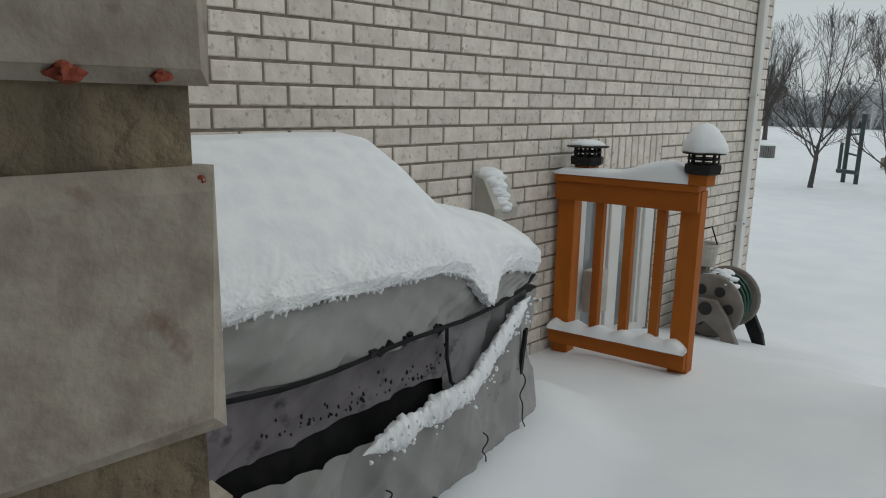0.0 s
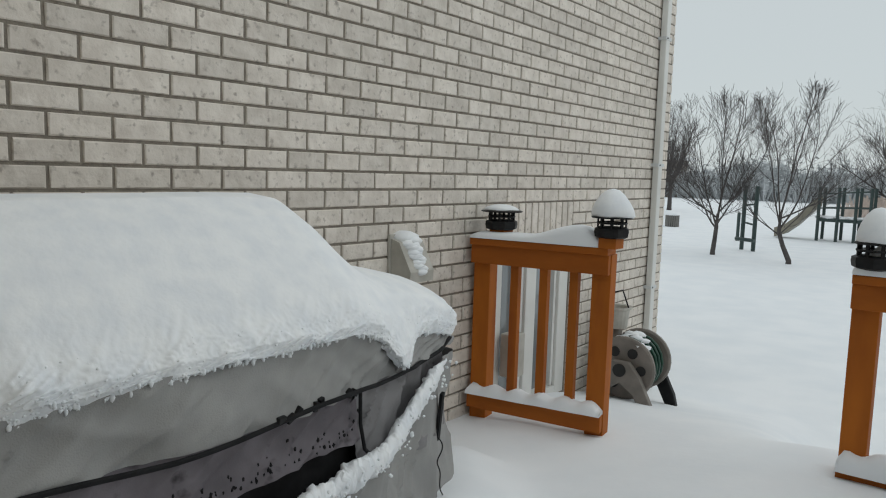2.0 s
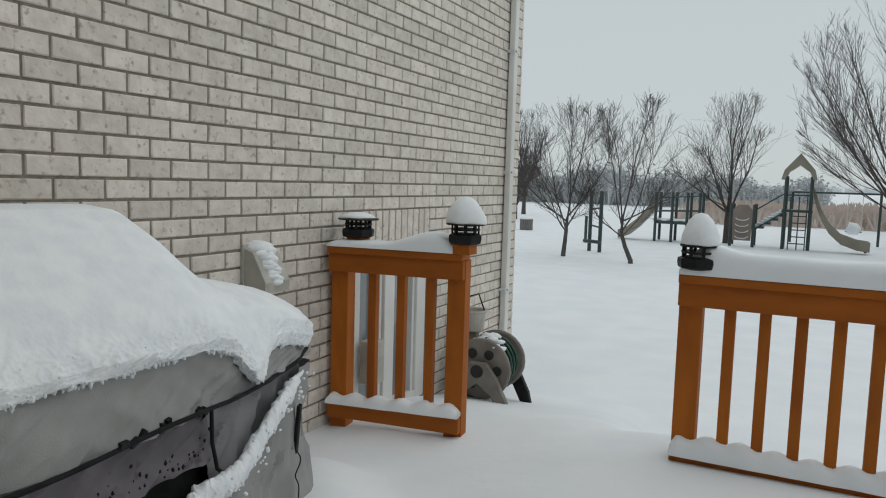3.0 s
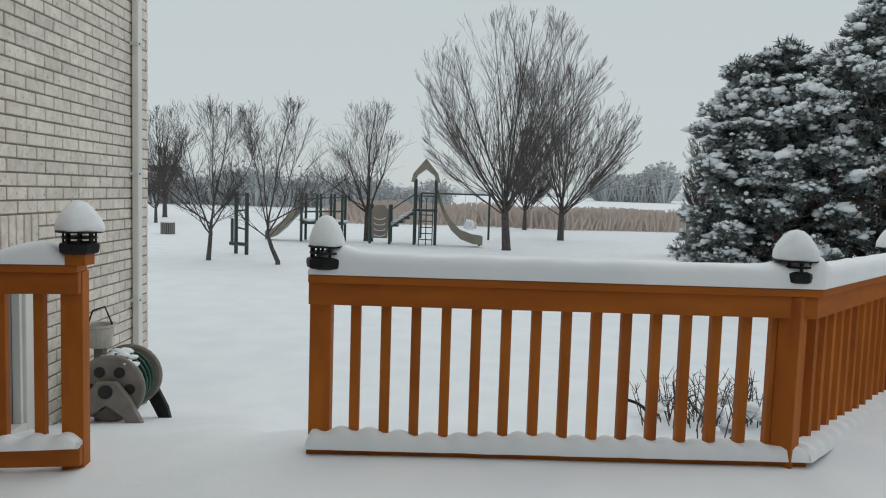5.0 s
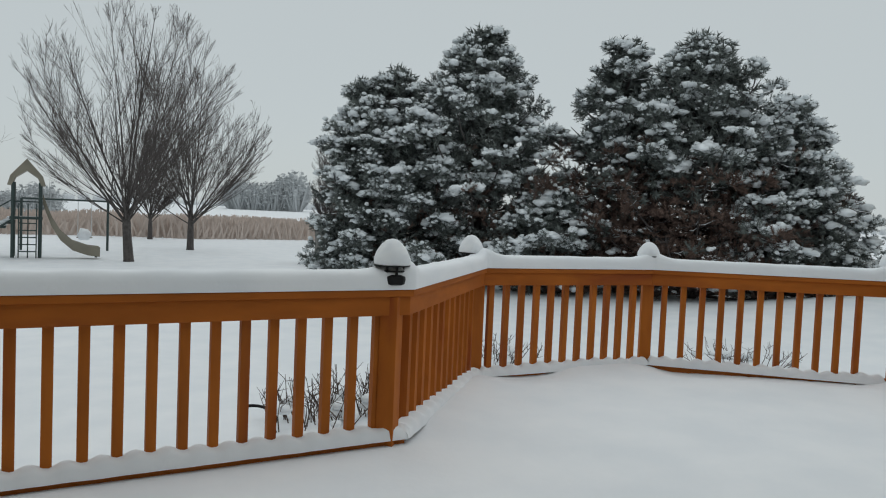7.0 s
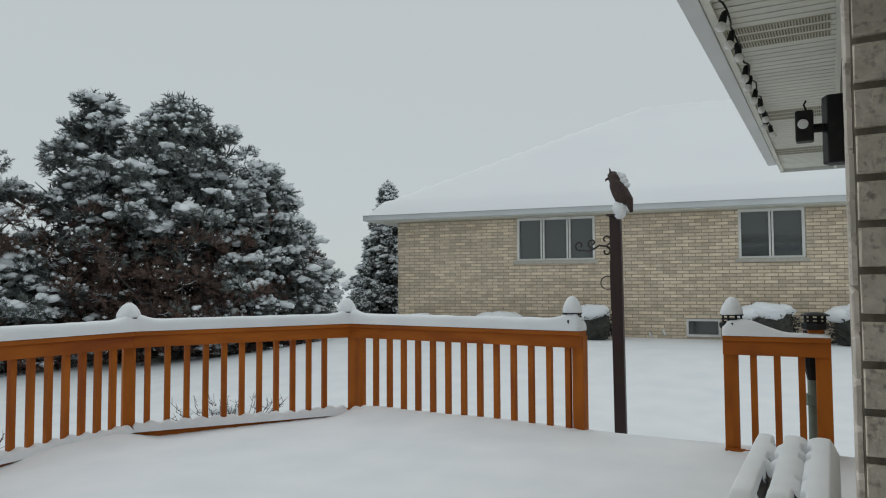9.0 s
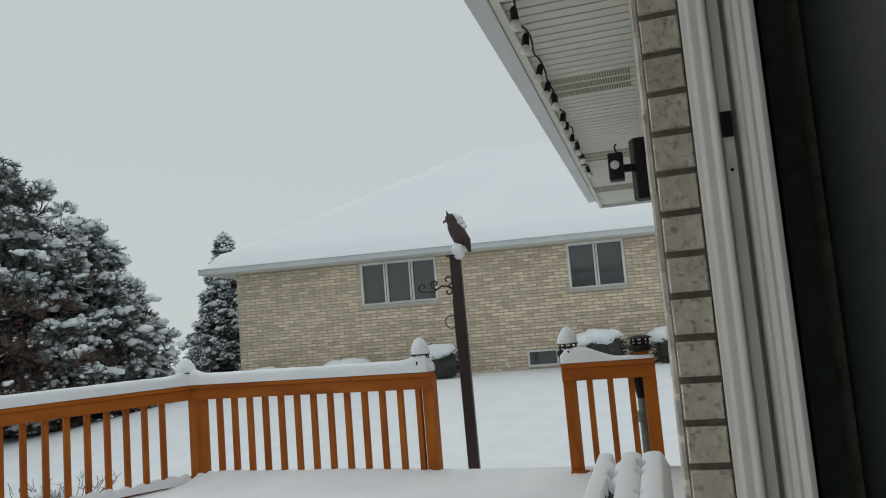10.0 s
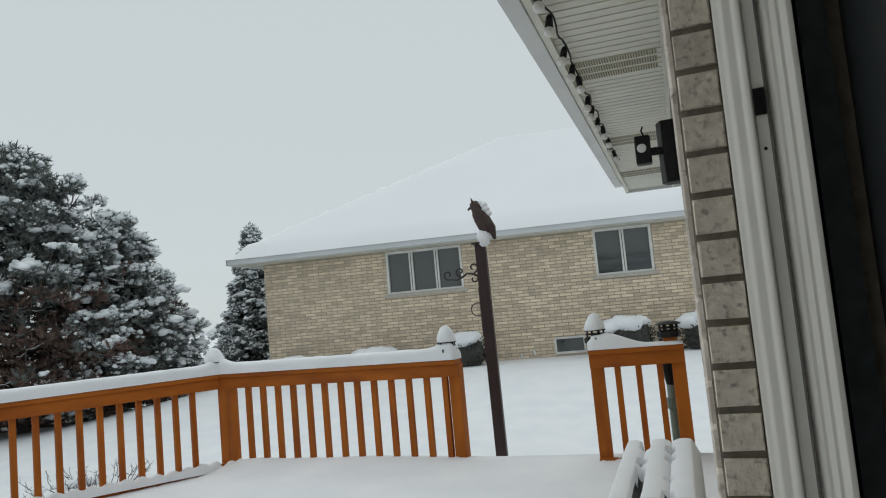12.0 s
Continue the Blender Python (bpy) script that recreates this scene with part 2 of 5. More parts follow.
def lump(shell, c, r, seed, squash=0.6, rings=5, sides=8, wob=0.35):
    """An uneven blob of snow."""
    v, f = [], []
    for i in range(rings + 1):
        a = math.pi * i / rings - math.pi / 2
        for s in range(sides):
            w = 2 * math.pi * s / sides
            d = Vector((math.cos(a) * math.cos(w), math.cos(a) * math.sin(w), math.sin(a)))
            k = r * (1 + wob * noise.noise(d * 1.6 + Vector((seed * 3.7, seed * 1.3, 0))))
            v.append((c[0] + d.x * k, c[1] + d.y * k, c[2] + d.z * k * squash))
    for i in range(rings):
        for s in range(sides):
            s2 = (s + 1) % sides
            f.append((i * sides + s, i * sides + s2, (i + 1) * sides + s2, (i + 1) * sides + s))
    shell.add(v, f)


# ---------------- plan ----------------
# Railing corners: the inner edge of the cap board, walking round the deck.
RAIL_MAIN = [(1.84, 3.75), (4.112, 3.742), (5.41, 5.04), (7.02, 4.89), (8.60, 3.75), (8.08, 1.42)]
RAIL_WALL = [(0.045, 3.735), (0.79, 3.84)]
RAIL_END = [(7.90, 0.37), (7.84, -0.31)]
TURN = -7.6
DOORWALL = pose(3.786, 0.182, 0, 0, 0, TURN)     # along the door wall, its y pointing outdoors
PIER = (2.116, 0.69)                            # the near brick corner beside the door
DECK = [(0.0, 0.3), (0.0, 3.83), (4.06, 3.85), (5.37, 5.15), (7.07, 5.0), (8.72, 3.78), (8.19, 1.4), (8.02, 0.4), (7.95, -1.0), (3.0, -1.0)]


def inside(px, py, poly):
    hit, j = False, len(poly) - 1
    for i in range(len(poly)):
        (xi, yi), (xj, yj) = poly[i], poly[j]
        if (yi > py) != (yj > py) and px < (xj - xi) * (py - yi) / (yj - yi) + xi:
            hit = not hit
        j = i
    return hit


def seg_dist(px, py, a, b):
    ax, ay, bx, by = *a, *b
    t = max(0, min(1, ((px - ax) * (bx - ax) + (py - ay) * (by - ay)) / ((bx - ax) ** 2 + (by - ay) ** 2)))
    return math.hypot(px - ax - t * (bx - ax), py - ay - t * (by - ay))


def smooth(a, b, x):
    t = max(0.0, min(1.0, (x - a) / (b - a)))
    return t * t * (3 - 2 * t)


def yard(x, y):
    """Height of the snow on the lawn."""
    z = -0.6 + 0.62 * smooth(10.5, 19.0, x) * smooth(14, 8, y)
    z += 0.06 * noise.noise((x * 0.12, y * 0.12, 3.1)) + 0.02 * noise.noise((x * 0.5, y * 0.5, 1.2))
    d = math.hypot(x, y)
    return z + 1.2 * smooth(60, 220, d)


def snow_height(x, y):
    z = yard(x, y)
    if -1.5 < x < 11 and -2 < y < 7.5:
        top = -0.055 + 0.155 * smooth(0.6, 1.9, x) + 0.012 * noise.noise((x * 0.9, y * 0.9, 0.4))
        top -= 0.03 * smooth(0.4, 0.0, x)
        drift = min(seg_dist(x, y, (4.5, 4.1), (5.3, 4.9)), seg_dist(x, y, (8.54, 3.5), (8.06, 1.45)), seg_dist(x, y, (6.3, 4.9), (6.95, 4.85)) + 0.2)
        top += 0.04 * smooth(0.45, 0.0, drift) + 0.14 * smooth(0.38, 0.0, min(seg_dist(x, y, (0.5, 3.0), (0.76, 2.76)), seg_dist(x, y, (0.76, 2.76), (0.92, 2.1))))
        top -= 0.07 * smooth(0.5, 0.0, seg_dist(x, y, (7.2, 4.7), (8.4, 3.85))) + 0.05 * smooth(0.35, 0.0, seg_dist(x, y, (5.5, 4.95), (5.9, 4.92)))
        if inside(x, y, DECK):
            return top
        d = min(seg_dist(x, y, DECK[i], DECK[(i + 1) % len(DECK)]) for i in range(len(DECK)))
        ends = min(seg_dist(x, y, (0.9, 3.83), (1.8, 3.85)), seg_dist(x, y, (7.9, 1.2), (7.9, 0.5)))
        wide = 0.25 + 2.4 * smooth(1.6, 0.2, ends)
        if y > 3.8:
            wide = max(wide, 3.2 * smooth(2.4, 1.0, x))
        return z + (top - z) * smooth(wide, 0.0, d)
    return z


def spread(lo, hi, step, far, grow=1.18):
    s = list(np.arange(lo, hi + 1e-6, step))
    d, p = step, hi
    while p < far:
        d *= grow
        p += d
        s.append(p)
    d, p, pre = step, lo, []
    while p > -far:
        d *= grow
        p -= d
        pre.append(p)
    return pre[::-1] + s


# ---------------- ground ----------------
xs, ys = spread(-1.2, 9.6, 0.1, 1500), spread(-1.2, 7.2, 0.1, 1500)
gv = [(x, y, snow_height(x, y)) for y in ys for x in xs]
nx = len(xs)
gf = [(j * nx + i, j * nx + i + 1, (j + 1) * nx + i + 1, (j + 1) * nx + i) for j in range(len(ys) - 1) for i in range(nx - 1)]
tagged(part("ground", Shell().add(gv, gf), SNOW, smooth=True), "deep smooth snow over deck, lawn and fields", "snow ground", kind="structure")


# ---------------- brickwork ----------------
C, L = 0.0795, 0.2032


def brick_mesh(length, high, deep, gap, seed, worn=0.004):
    """One brick: x along the wall from 0, z up, its face at y = deep, with worn uneven edges."""
    r = random.Random(seed)
    j = lambda k: r.uniform(-k, k)
    x1, z1 = length - gap, high - gap
    c = worn
    v = [(0, 0, 0), (x1, 0, 0), (x1, 0, z1), (0, 0, z1)]
    v += [(j(.001), deep - c, j(.001)), (x1 + j(.001), deep - c, j(.001)), (x1 + j(.001), deep - c, z1 + j(.001)), (j(.001), deep - c, z1 + j(.001))]
    v += [(c + j(.002), deep + j(.0003), c + j(.002)), (x1 - c + j(.002), deep + j(.0003), c + j(.002)),
          (x1 - c + j(.002), deep + j(.0003), z1 - c + j(.002)), (c + j(.002), deep + j(.0003), z1 - c + j(.002))]
    f = []
    for a in (0, 4):
        for i in range(4):
            k = (i + 1) % 4
            f.append((a + k, a + i, a + i + 4, a + k + 4))
    f.append((11, 10, 9, 8))
    return v, f


def brick_wall(parent, place, width, z0, z1, material, holes=(), gap=0.011, deep=0.012, near=None, worn=0.004, seed=1, long=L, high=C, phase=0.0):
    """Running bond on a wall: place maps (along, out, up); bricks within near become parts of their own, the rest one mesh."""
    rest, shared, r, made = Shell(), {}, random.Random(seed), 0
    inv = place
    for row in range(int((z1 - z0) / high)):
        z = z0 + row * high
        u = -(long / 2 if row % 2 else 0) + phase - (long if phase else 0)
        while u < width - 0.02:
            a, b = max(u, 0), min(u + long, width)
            u += long
            if b <= a:
                continue
            pieces = [(a, b)]
            for h0, h1, hz0, hz1 in holes:
                if z + high > hz0 + 0.01 and z < hz1 - 0.01:
                    cut = []
                    for p, q in pieces:
                        if q <= h0 or p >= h1:
                            cut.append((p, q))
                        else:
                            if p < h0 - 0.02:
                                cut.append((p, h0))
                            if q > h1 + 0.02:
                                cut.append((h1, q))
                    pieces = cut
            for p, q in pieces:
                if q - p < 0.03:
                    continue
                w = round(q - p, 3)
                if near and made < 300 and near[0] < p < near[1] and near[2] < z < near[3]:
                    key = (w, r.randrange(5))
                    if key not in shared:
                        me = Shell().add(*brick_mesh(w, high, deep, gap, hash(key) % 999, worn)).mesh("brick")
                        me.materials.append(material)
                        shared[key] = me
                    ob = part("brick", shared[key], material, parent)
                    ob.matrix_local = inv @ pose(p, r.uniform(-.0012, .0012), z)
                    made += 1
                else:
                    v, f = brick_mesh(w, high, deep, gap, r.randrange(99999), worn)
                    m = inv @ pose(p, r.uniform(-.0012, .0012), z)
                    rest.add(np.array([tuple(m @ Vector(c)) for c in v]), f)
    if rest.count:
        tagged(part("brickwork", rest, material, parent), kind="stuff")

# ---------------- house: the long side wall ----------------
SIDE_END = 6.63
side = thing("wall_west", "pale grey-cream brick house wall in running bond with dark mortar", "brick wall", (0, 0, 0), kind="structure")
WY0, WY1, WZ0, WZ1 = 4.08, 4.97, -0.22, 0.895           # basement window in it
w = Shell()
for a, b, c, d in ((0.0, WY0, -0.8, 3.5), (WY1, SIDE_END, -0.8, 3.5), (WY0, WY1, -0.8, WZ0), (WY0, WY1, WZ1, 3.5)):
    w.box(-0.22, -0.004, a, b, c, d)
part("backing", w, MORTAR, side)
side_place = pose(-0.008, SIDE_END, 0, 0, 0, -90)       # runs from the far corner towards the house, bricks face east
brick_wall(side, side_place, SIDE_END - PIER[1] + 0.1, -0.336, 3.45, BRICK, phase=0.046,
           holes=[(SIDE_END - WY1, SIDE_END - WY0, WZ0, WZ1 + 0.2)], near=(SIDE_END - 3.4, SIDE_END - 1.0, 0.9, 2.3))
# soldier course over the window
for k in range(11):
    v, f = brick_mesh(0.0765, 0.2, 0.012, 0.011, k + 50)
    ob = part("brick", Shell().add(v, f), BRICK, side)
    ob.matrix_local = side_place @ pose(SIDE_END - WY1 + k * 0.0765, 0, WZ1)
rf = Shell().prism([(-6, -6), (0.08, -6), (0.08, 6.8), (-6, 6.8)], 3.5, 3.62)
tagged(part("roof", rf, SOFFIT), "cream eave over the brick side wall", "roof", kind="structure")
far_side = Shell().box(-6, -0.22, SIDE_END - 0.1, SIDE_END, -0.8, 3.5)
tagged(part("wall_north", far_side, MORTAR), "brick end wall of the house", "wall", kind="structure")

win = thing("window_1", "white vinyl basement window in a brick wall beside the deck", "window", (-0.06, 0, 0), kind="structure")
for a, b, c, d in ((WY0, WY0 + .07, WZ0, WZ1), (WY1 - .12, WY1, WZ0, WZ1), (WY0 + .07, WY1 - .12, WZ1 - .07, WZ1), (WY0 + .07, WY1 - .12, WZ0, WZ0 + .06), (4.43, 4.55, WZ0 + .06, WZ1 - .07)):
    part("frame", Shell().box(-0.05, 0.05, a, b, c, d), WHITE, win, bevel=0.006)
for a, b in ((WY0 + .07, 4.43), (4.55, WY1 - .12)):
    part("pane", Shell().box(-0.03, -0.02, a, b, WZ0 + .06, WZ1 - .07), PALEGLASS, win)
    part("sash", Shell().box(-0.018, 0.03, b - 0.03, b - 0.002, WZ0 + .06, WZ1 - .07), WHITE, win, bevel=0.003)

# downspout at the far corner
ds = thing("downspout", "white painted metal downspout strapped to the house corner", "downspout", (0.005, 6.33, 0))
part("pipe", Shell().box(0.008, 0.06, -0.04, 0.04, -0.5, 3.5), WHITE, ds, bevel=0.01)
for z in (0.35, 1.35, 2.35, 3.1):
    part("strap", Shell().box(0.0, 0.064, -0.06, 0.06, z, z + 0.025), ALU, ds)
    part("screw", Shell().lathe([(0.006, 0), (0.006, 0.006)], (0.064, -0.03, z + 0.012), 6, "x"), BLACK, ds)

# dryer vent hood
vent = thing("dryer_vent", "beige plastic dryer vent hood with snow on top", "vent", (0.0, 3.22, 0.84))
part("plate", Shell().box(0.004, 0.02, -0.095, 0.095, -0.12, 0.12), VENT, vent, bevel=0.004)
hood = Shell()
hp = [(0.02, 0.1), (0.07, 0.085), (0.145, -0.05), (0.14, -0.1), (0.02, -0.1)]
for y in (-0.085, 0.085):
    hood.add([(x, y, z) for x, z in hp], [(0, 1, 2, 3, 4)])
hood.add([(x, y, z) for y in (-0.085, 0.085) for x, z in hp[:4]], [(0, 1, 5, 4), (1, 2, 6, 5), (2, 3, 7, 6)])
part("hood", hood, VENT, vent)
part("flap", Shell().box(0.03, 0.13, -0.08, 0.08, -0.1, -0.095), VENT, vent)
sn = Shell()
for k in range(12):
    lump(sn, (0.03 + 0.009 * k, 0.012 * math.sin(k * 2), 0.10 - 0.014 * k), 0.07 - 0.003 * k, k, 0.5, 8, 14, 0.2)
tagged(part("snow_on_vent", sn, SNOW_LOOSE, smooth=True), "lumps of fresh snow on the vent hood", "snow").matrix_world = pose(0.0, 3.22, 0.84)

# ---------------- the near brick corner ----------------
pier = thing("wall_pier", "rough grey brick corner beside the patio door with chipped red edges", "brick wall", (0, 0, 0), kind="structure")
px, py = PIER
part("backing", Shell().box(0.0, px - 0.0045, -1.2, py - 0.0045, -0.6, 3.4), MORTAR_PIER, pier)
PC = 0.0795
pz = 1.2905
zz = pz - 20 * PC
reveal = pose(px - 0.012 + 0.0, py, 0, 0, 0, -90)
row = 0
while zz < 2.4:
    o = 0.0 if row % 2 else 0.098
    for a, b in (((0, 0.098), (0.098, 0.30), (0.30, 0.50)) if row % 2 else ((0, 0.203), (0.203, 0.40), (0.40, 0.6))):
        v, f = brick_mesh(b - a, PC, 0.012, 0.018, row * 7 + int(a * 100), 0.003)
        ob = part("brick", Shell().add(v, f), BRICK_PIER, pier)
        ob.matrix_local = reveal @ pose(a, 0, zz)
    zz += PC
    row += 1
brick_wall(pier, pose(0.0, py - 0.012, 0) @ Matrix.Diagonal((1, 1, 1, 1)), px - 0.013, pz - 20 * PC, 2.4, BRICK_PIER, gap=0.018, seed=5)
# chips of bare red clay along the arris over the near joint
chips = Shell()
for k, (u, wdt) in enumerate(((0.012, 0.01), (0.03, 0.016), (0.05, 0.008), (0.075, 0.012), (0.1, 0.007), (0.125, 0.012))):
    lump(chips, (px - 0.001, py - u, pz + 0.001), wdt * 0.2, k, 0.6, 8, 14, 0.6)
lump(chips, (px - 0.002, py - 0.004, pz - 0.021), 0.0011, 9, 1.0, 6, 11, 1.0)
part("chipped_edge", chips, CLAY, pier, "bare red clay chips")

# ---------------- the door wall and the patio door ----------------
EAVEWALL = DOORWALL.copy()
DOORWALL = pose(3.786, 0.182, 0, 0, 0, TURN - 1.0)
DEEP = 0.088                                            # depth of the brick reveal
dw = thing("wall_south", "pale brick house wall beside the patio door", "brick wall", DOORWALL, kind="structure")
part("backing", Shell().box(0.012, 6.0, -0.336, -0.012, -0.8, 2.42), MORTAR, dw)
brick_wall(dw, pose(0.0135, -0.012, 0), 5.98, -0.4 + 0.012, 2.42, BRICK, seed=9)
brick_wall(dw, pose(0.012, -DEEP, 0, 0, 0, 90), DEEP - 0.0005, 1.3195 - 21.08 * C, 2.42, BRICK_NEAR, gap=0.014, near=(-1, 1, 0.0, 3), seed=3, long=0.4, worn=0.003)

door = thing("door_1", "white vinyl patio door frame with dark insect screen", "patio door", DOORWALL, kind="structure")
part("jamb", Shell().prism([(-0.002, -0.09), (-0.002, -0.138), (-0.031, -0.138), (-0.035, -0.134), (-0.033, -0.127), (-0.027, -0.121), (-0.0255, -0.113), (-0.024, -0.106), (-0.017, -0.099), (-0.013, -0.09)], -0.05, 2.2), VINYL, door, bevel=0.003)
part("jamb", Shell().box(-0.026, 0.0, -0.159, -0.139, -0.05, 2.2), VINYL, door)
part("seal", Shell().box(-0.027, 0.0, -0.163, -0.1595, -0.05, 2.2), GREYWOOD, door, "grey rubber seal")
part("stile", Shell().prism([(0.0, -0.164), (0.0, -0.218), (-0.05, -0.218), (-0.05, -0.208), (-0.04, -0.198), (-0.04, -0.192), (-0.03, -0.184), (-0.03, -0.178), (-0.018, -0.168), (-0.014, -0.164)], -0.05, 2.2), VINYL, door, bevel=0.002)
part("latch_plate", Shell().box(-0.032, -0.026, -0.158, -0.1395, 1.592, 1.64), BLACK, door, "black latch plate")
part("screw", Shell().lathe([(0.003, 0), (0.003, 0.004)], (-0.029, -0.149, 1.53), 8, "x"), BLACK, door)
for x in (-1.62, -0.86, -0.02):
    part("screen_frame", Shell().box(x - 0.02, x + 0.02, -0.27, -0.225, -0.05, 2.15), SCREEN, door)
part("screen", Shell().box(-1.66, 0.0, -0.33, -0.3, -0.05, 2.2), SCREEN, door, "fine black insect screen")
part("header", Shell().box(-1.66, 0.2, -0.3, -0.02, 2.2, 2.4), VINYL, door)
# solid near-black block, added in place of the unlit room indoors
tagged(part("wall_door", Shell().box(-1.9, 0.3, -0.6, -0.34, -0.6, 2.45), DARKGAP), "near-black block standing in for the unlit room behind the screen", "wall", kind="structure").matrix_world = DOORWALL

# soffit: grooved panels with two perforated strips, gutter edge outside
EAVE = 2.4
sof = thing("soffit", "cream grooved vinyl soffit with perforated vent strips", "soffit", EAVEWALL @ pose(0, 0, EAVE), kind="structure")
grooves, x = Shell(), -1.6
prof = []
while x < 6.28:
    prof += [(x, 0.0), (x + 0.06, 0.0), (x + 0.0605, 0.02), (x + 0.0715, 0.02), (x + 0.072, 0.0)]
    x += 0.072
v = [(a, y, z) for y in (-0.16, 0.445) for a, z in prof]
k = len(prof)
grooves.add(v, [(i, i + 1, k + i + 1, k + i) for i in range(k - 1)])
part("panels", grooves, SOFFIT, sof)
part("decking", Shell().box(-1.7, 6.3, -0.3, 0.44, 0.034, 0.06), DARKGAP, sof)
for g0 in (1.9, 3.62, 5.1):
    for col in range(3):
        x0 = g0 + col * 0.108
        strip_ = part("vent_strip", Shell().box(x0 + 0.012, x0 + 0.09, 0.0, 0.44, -0.003, -0.001), TANVENT, sof, "tan strip of small vent holes")
        # dark plates laid on the strip for the shade inside its holes
        holes = Shell()
        for yy in range(36):
            for q in range(5):
                holes.box(x0 + 0.018 + q * 0.0145, x0 + 0.025 + q * 0.0145, 0.006 + yy * 0.012, 0.011 + yy * 0.012, -0.0042, -0.0034)
        tagged(part("vent_holes", holes, DARKGAP, strip_), kind="stuff")
part("wall_trim", Shell().box(0.0, 6.3, -0.042, -0.018, -0.024, -0.004), SOFFIT, sof)
part("fascia", Shell().box(-1.7, 5.8, 0.448, 0.522, -0.03, 0.17), ALU, sof, bevel=0.006)
part("edge_trim", Shell().box(-1.7, 6.3, 0.415, 0.446, -0.022, -0.002), SOFFIT, sof)
part("end_board", Shell().box(6.28, 6.31, -0.3, 0.445, -0.03, 0.17), ALU, sof)
tagged(part("roof_door", Shell().prism([(-1.9, -3), (6.4, -3), (6.4, 0.55), (-1.9, 0.55)], 2.6, 2.72), SNOW), "snow covered roof edge over the door", "roof", kind="structure").matrix_world = EAVEWALL

# string of festoon bulbs under the eave
lights = thing("string_lights", "black festoon cable with round white bulbs along the eave", "string lights", EAVEWALL @ pose(0, 0.37, EAVE))
cable, r = [], random.Random(4)
for i in range(70):
    u = 0.6 + i * 0.055
    cable.append((u, 0.008 * math.sin(i * 0.9), -0.018 - 0.02 * abs(math.sin(i * 0.55)) + r.uniform(-.006, .006)))
part("cable", Shell().tube(cable, 0.0045, 6), BLACK, lights)
for i in range(13):
    u = 0.75 + i * 0.27 + r.uniform(-.06, .06)
    lean = r.uniform(-0.5, 0.5)
    b = part("socket", Shell().lathe([(0.007, 0.012), (0.013, 0.002), (0.0145, -0.02), (0.0155, -0.036), (0.012, -0.04)], (0, 0, 0), 10), BLACK, lights)
    b.matrix_local = pose(u, 0.006, -0.034, lean * 30, lean * 20, 0)
    part("bulb", Shell().lathe([(0.011, -0.038), (0.018, -0.045), (0.0215, -0.056), (0.02, -0.068), (0.012, -0.077), (0.002, -0.079)], (0, 0, 0), 12), BULB, b, "frosted white bulb", smooth=True)
cam_box = thing("floodlight", "black outdoor loudspeaker and lamp bracket on the brick wall", "wall lamp", EAVEWALL @ pose(2.45, -0.035, 2.02))
part("body", Shell().prism([(0, -0.05), (0.12, -0.05), (0.12, 0.06), (0.06, 0.085), (0, 0.06)], -0.16, 0.17), BLACK, cam_box, bevel=0.008)
part("arm", Shell().tube([(0.05, 0.06, 0.02), (0.04, 0.14, 0.02), (0.0, 0.17, 0.03)], 0.022, 8), BLACK, cam_box)
part("head", Shell().box(-0.03, 0.05, 0.12, 0.2, -0.05, 0.1), BLACK, cam_box, bevel=0.01)
part("lens", Shell().lathe([(0.022, 0), (0.024, -0.008), (0.014, -0.012)], (-0.03, 0.165, 0.03), 14, "x"), ALU, cam_box, "small round grey lens")
part("hook", Shell().tube([(0.0, 0.15, 0.1), (0.0, 0.16, 0.13), (0.0, 0.15, 0.15)], 0.005, 6), BLACK, cam_box)

# ---------------- railings ----------------
def offset(path, d):
    """The path moved d to its left, mitred at the corners."""
    out = []
    for i, p in enumerate(path):
        p = Vector(p)
        dirs = []
        if i > 0:
            dirs.append((p - Vector(path[i - 1])).normalized())
        if i < len(path) - 1:
            dirs.append((Vector(path[i + 1]) - p).normalized())
        ns = [Vector((-v.y, v.x)) for v in dirs]
        n = sum(ns, Vector((0, 0))).normalized()
        out.append(p + n * d / max(0.3, n.dot(ns[0])))
    return out


RT = 0.914


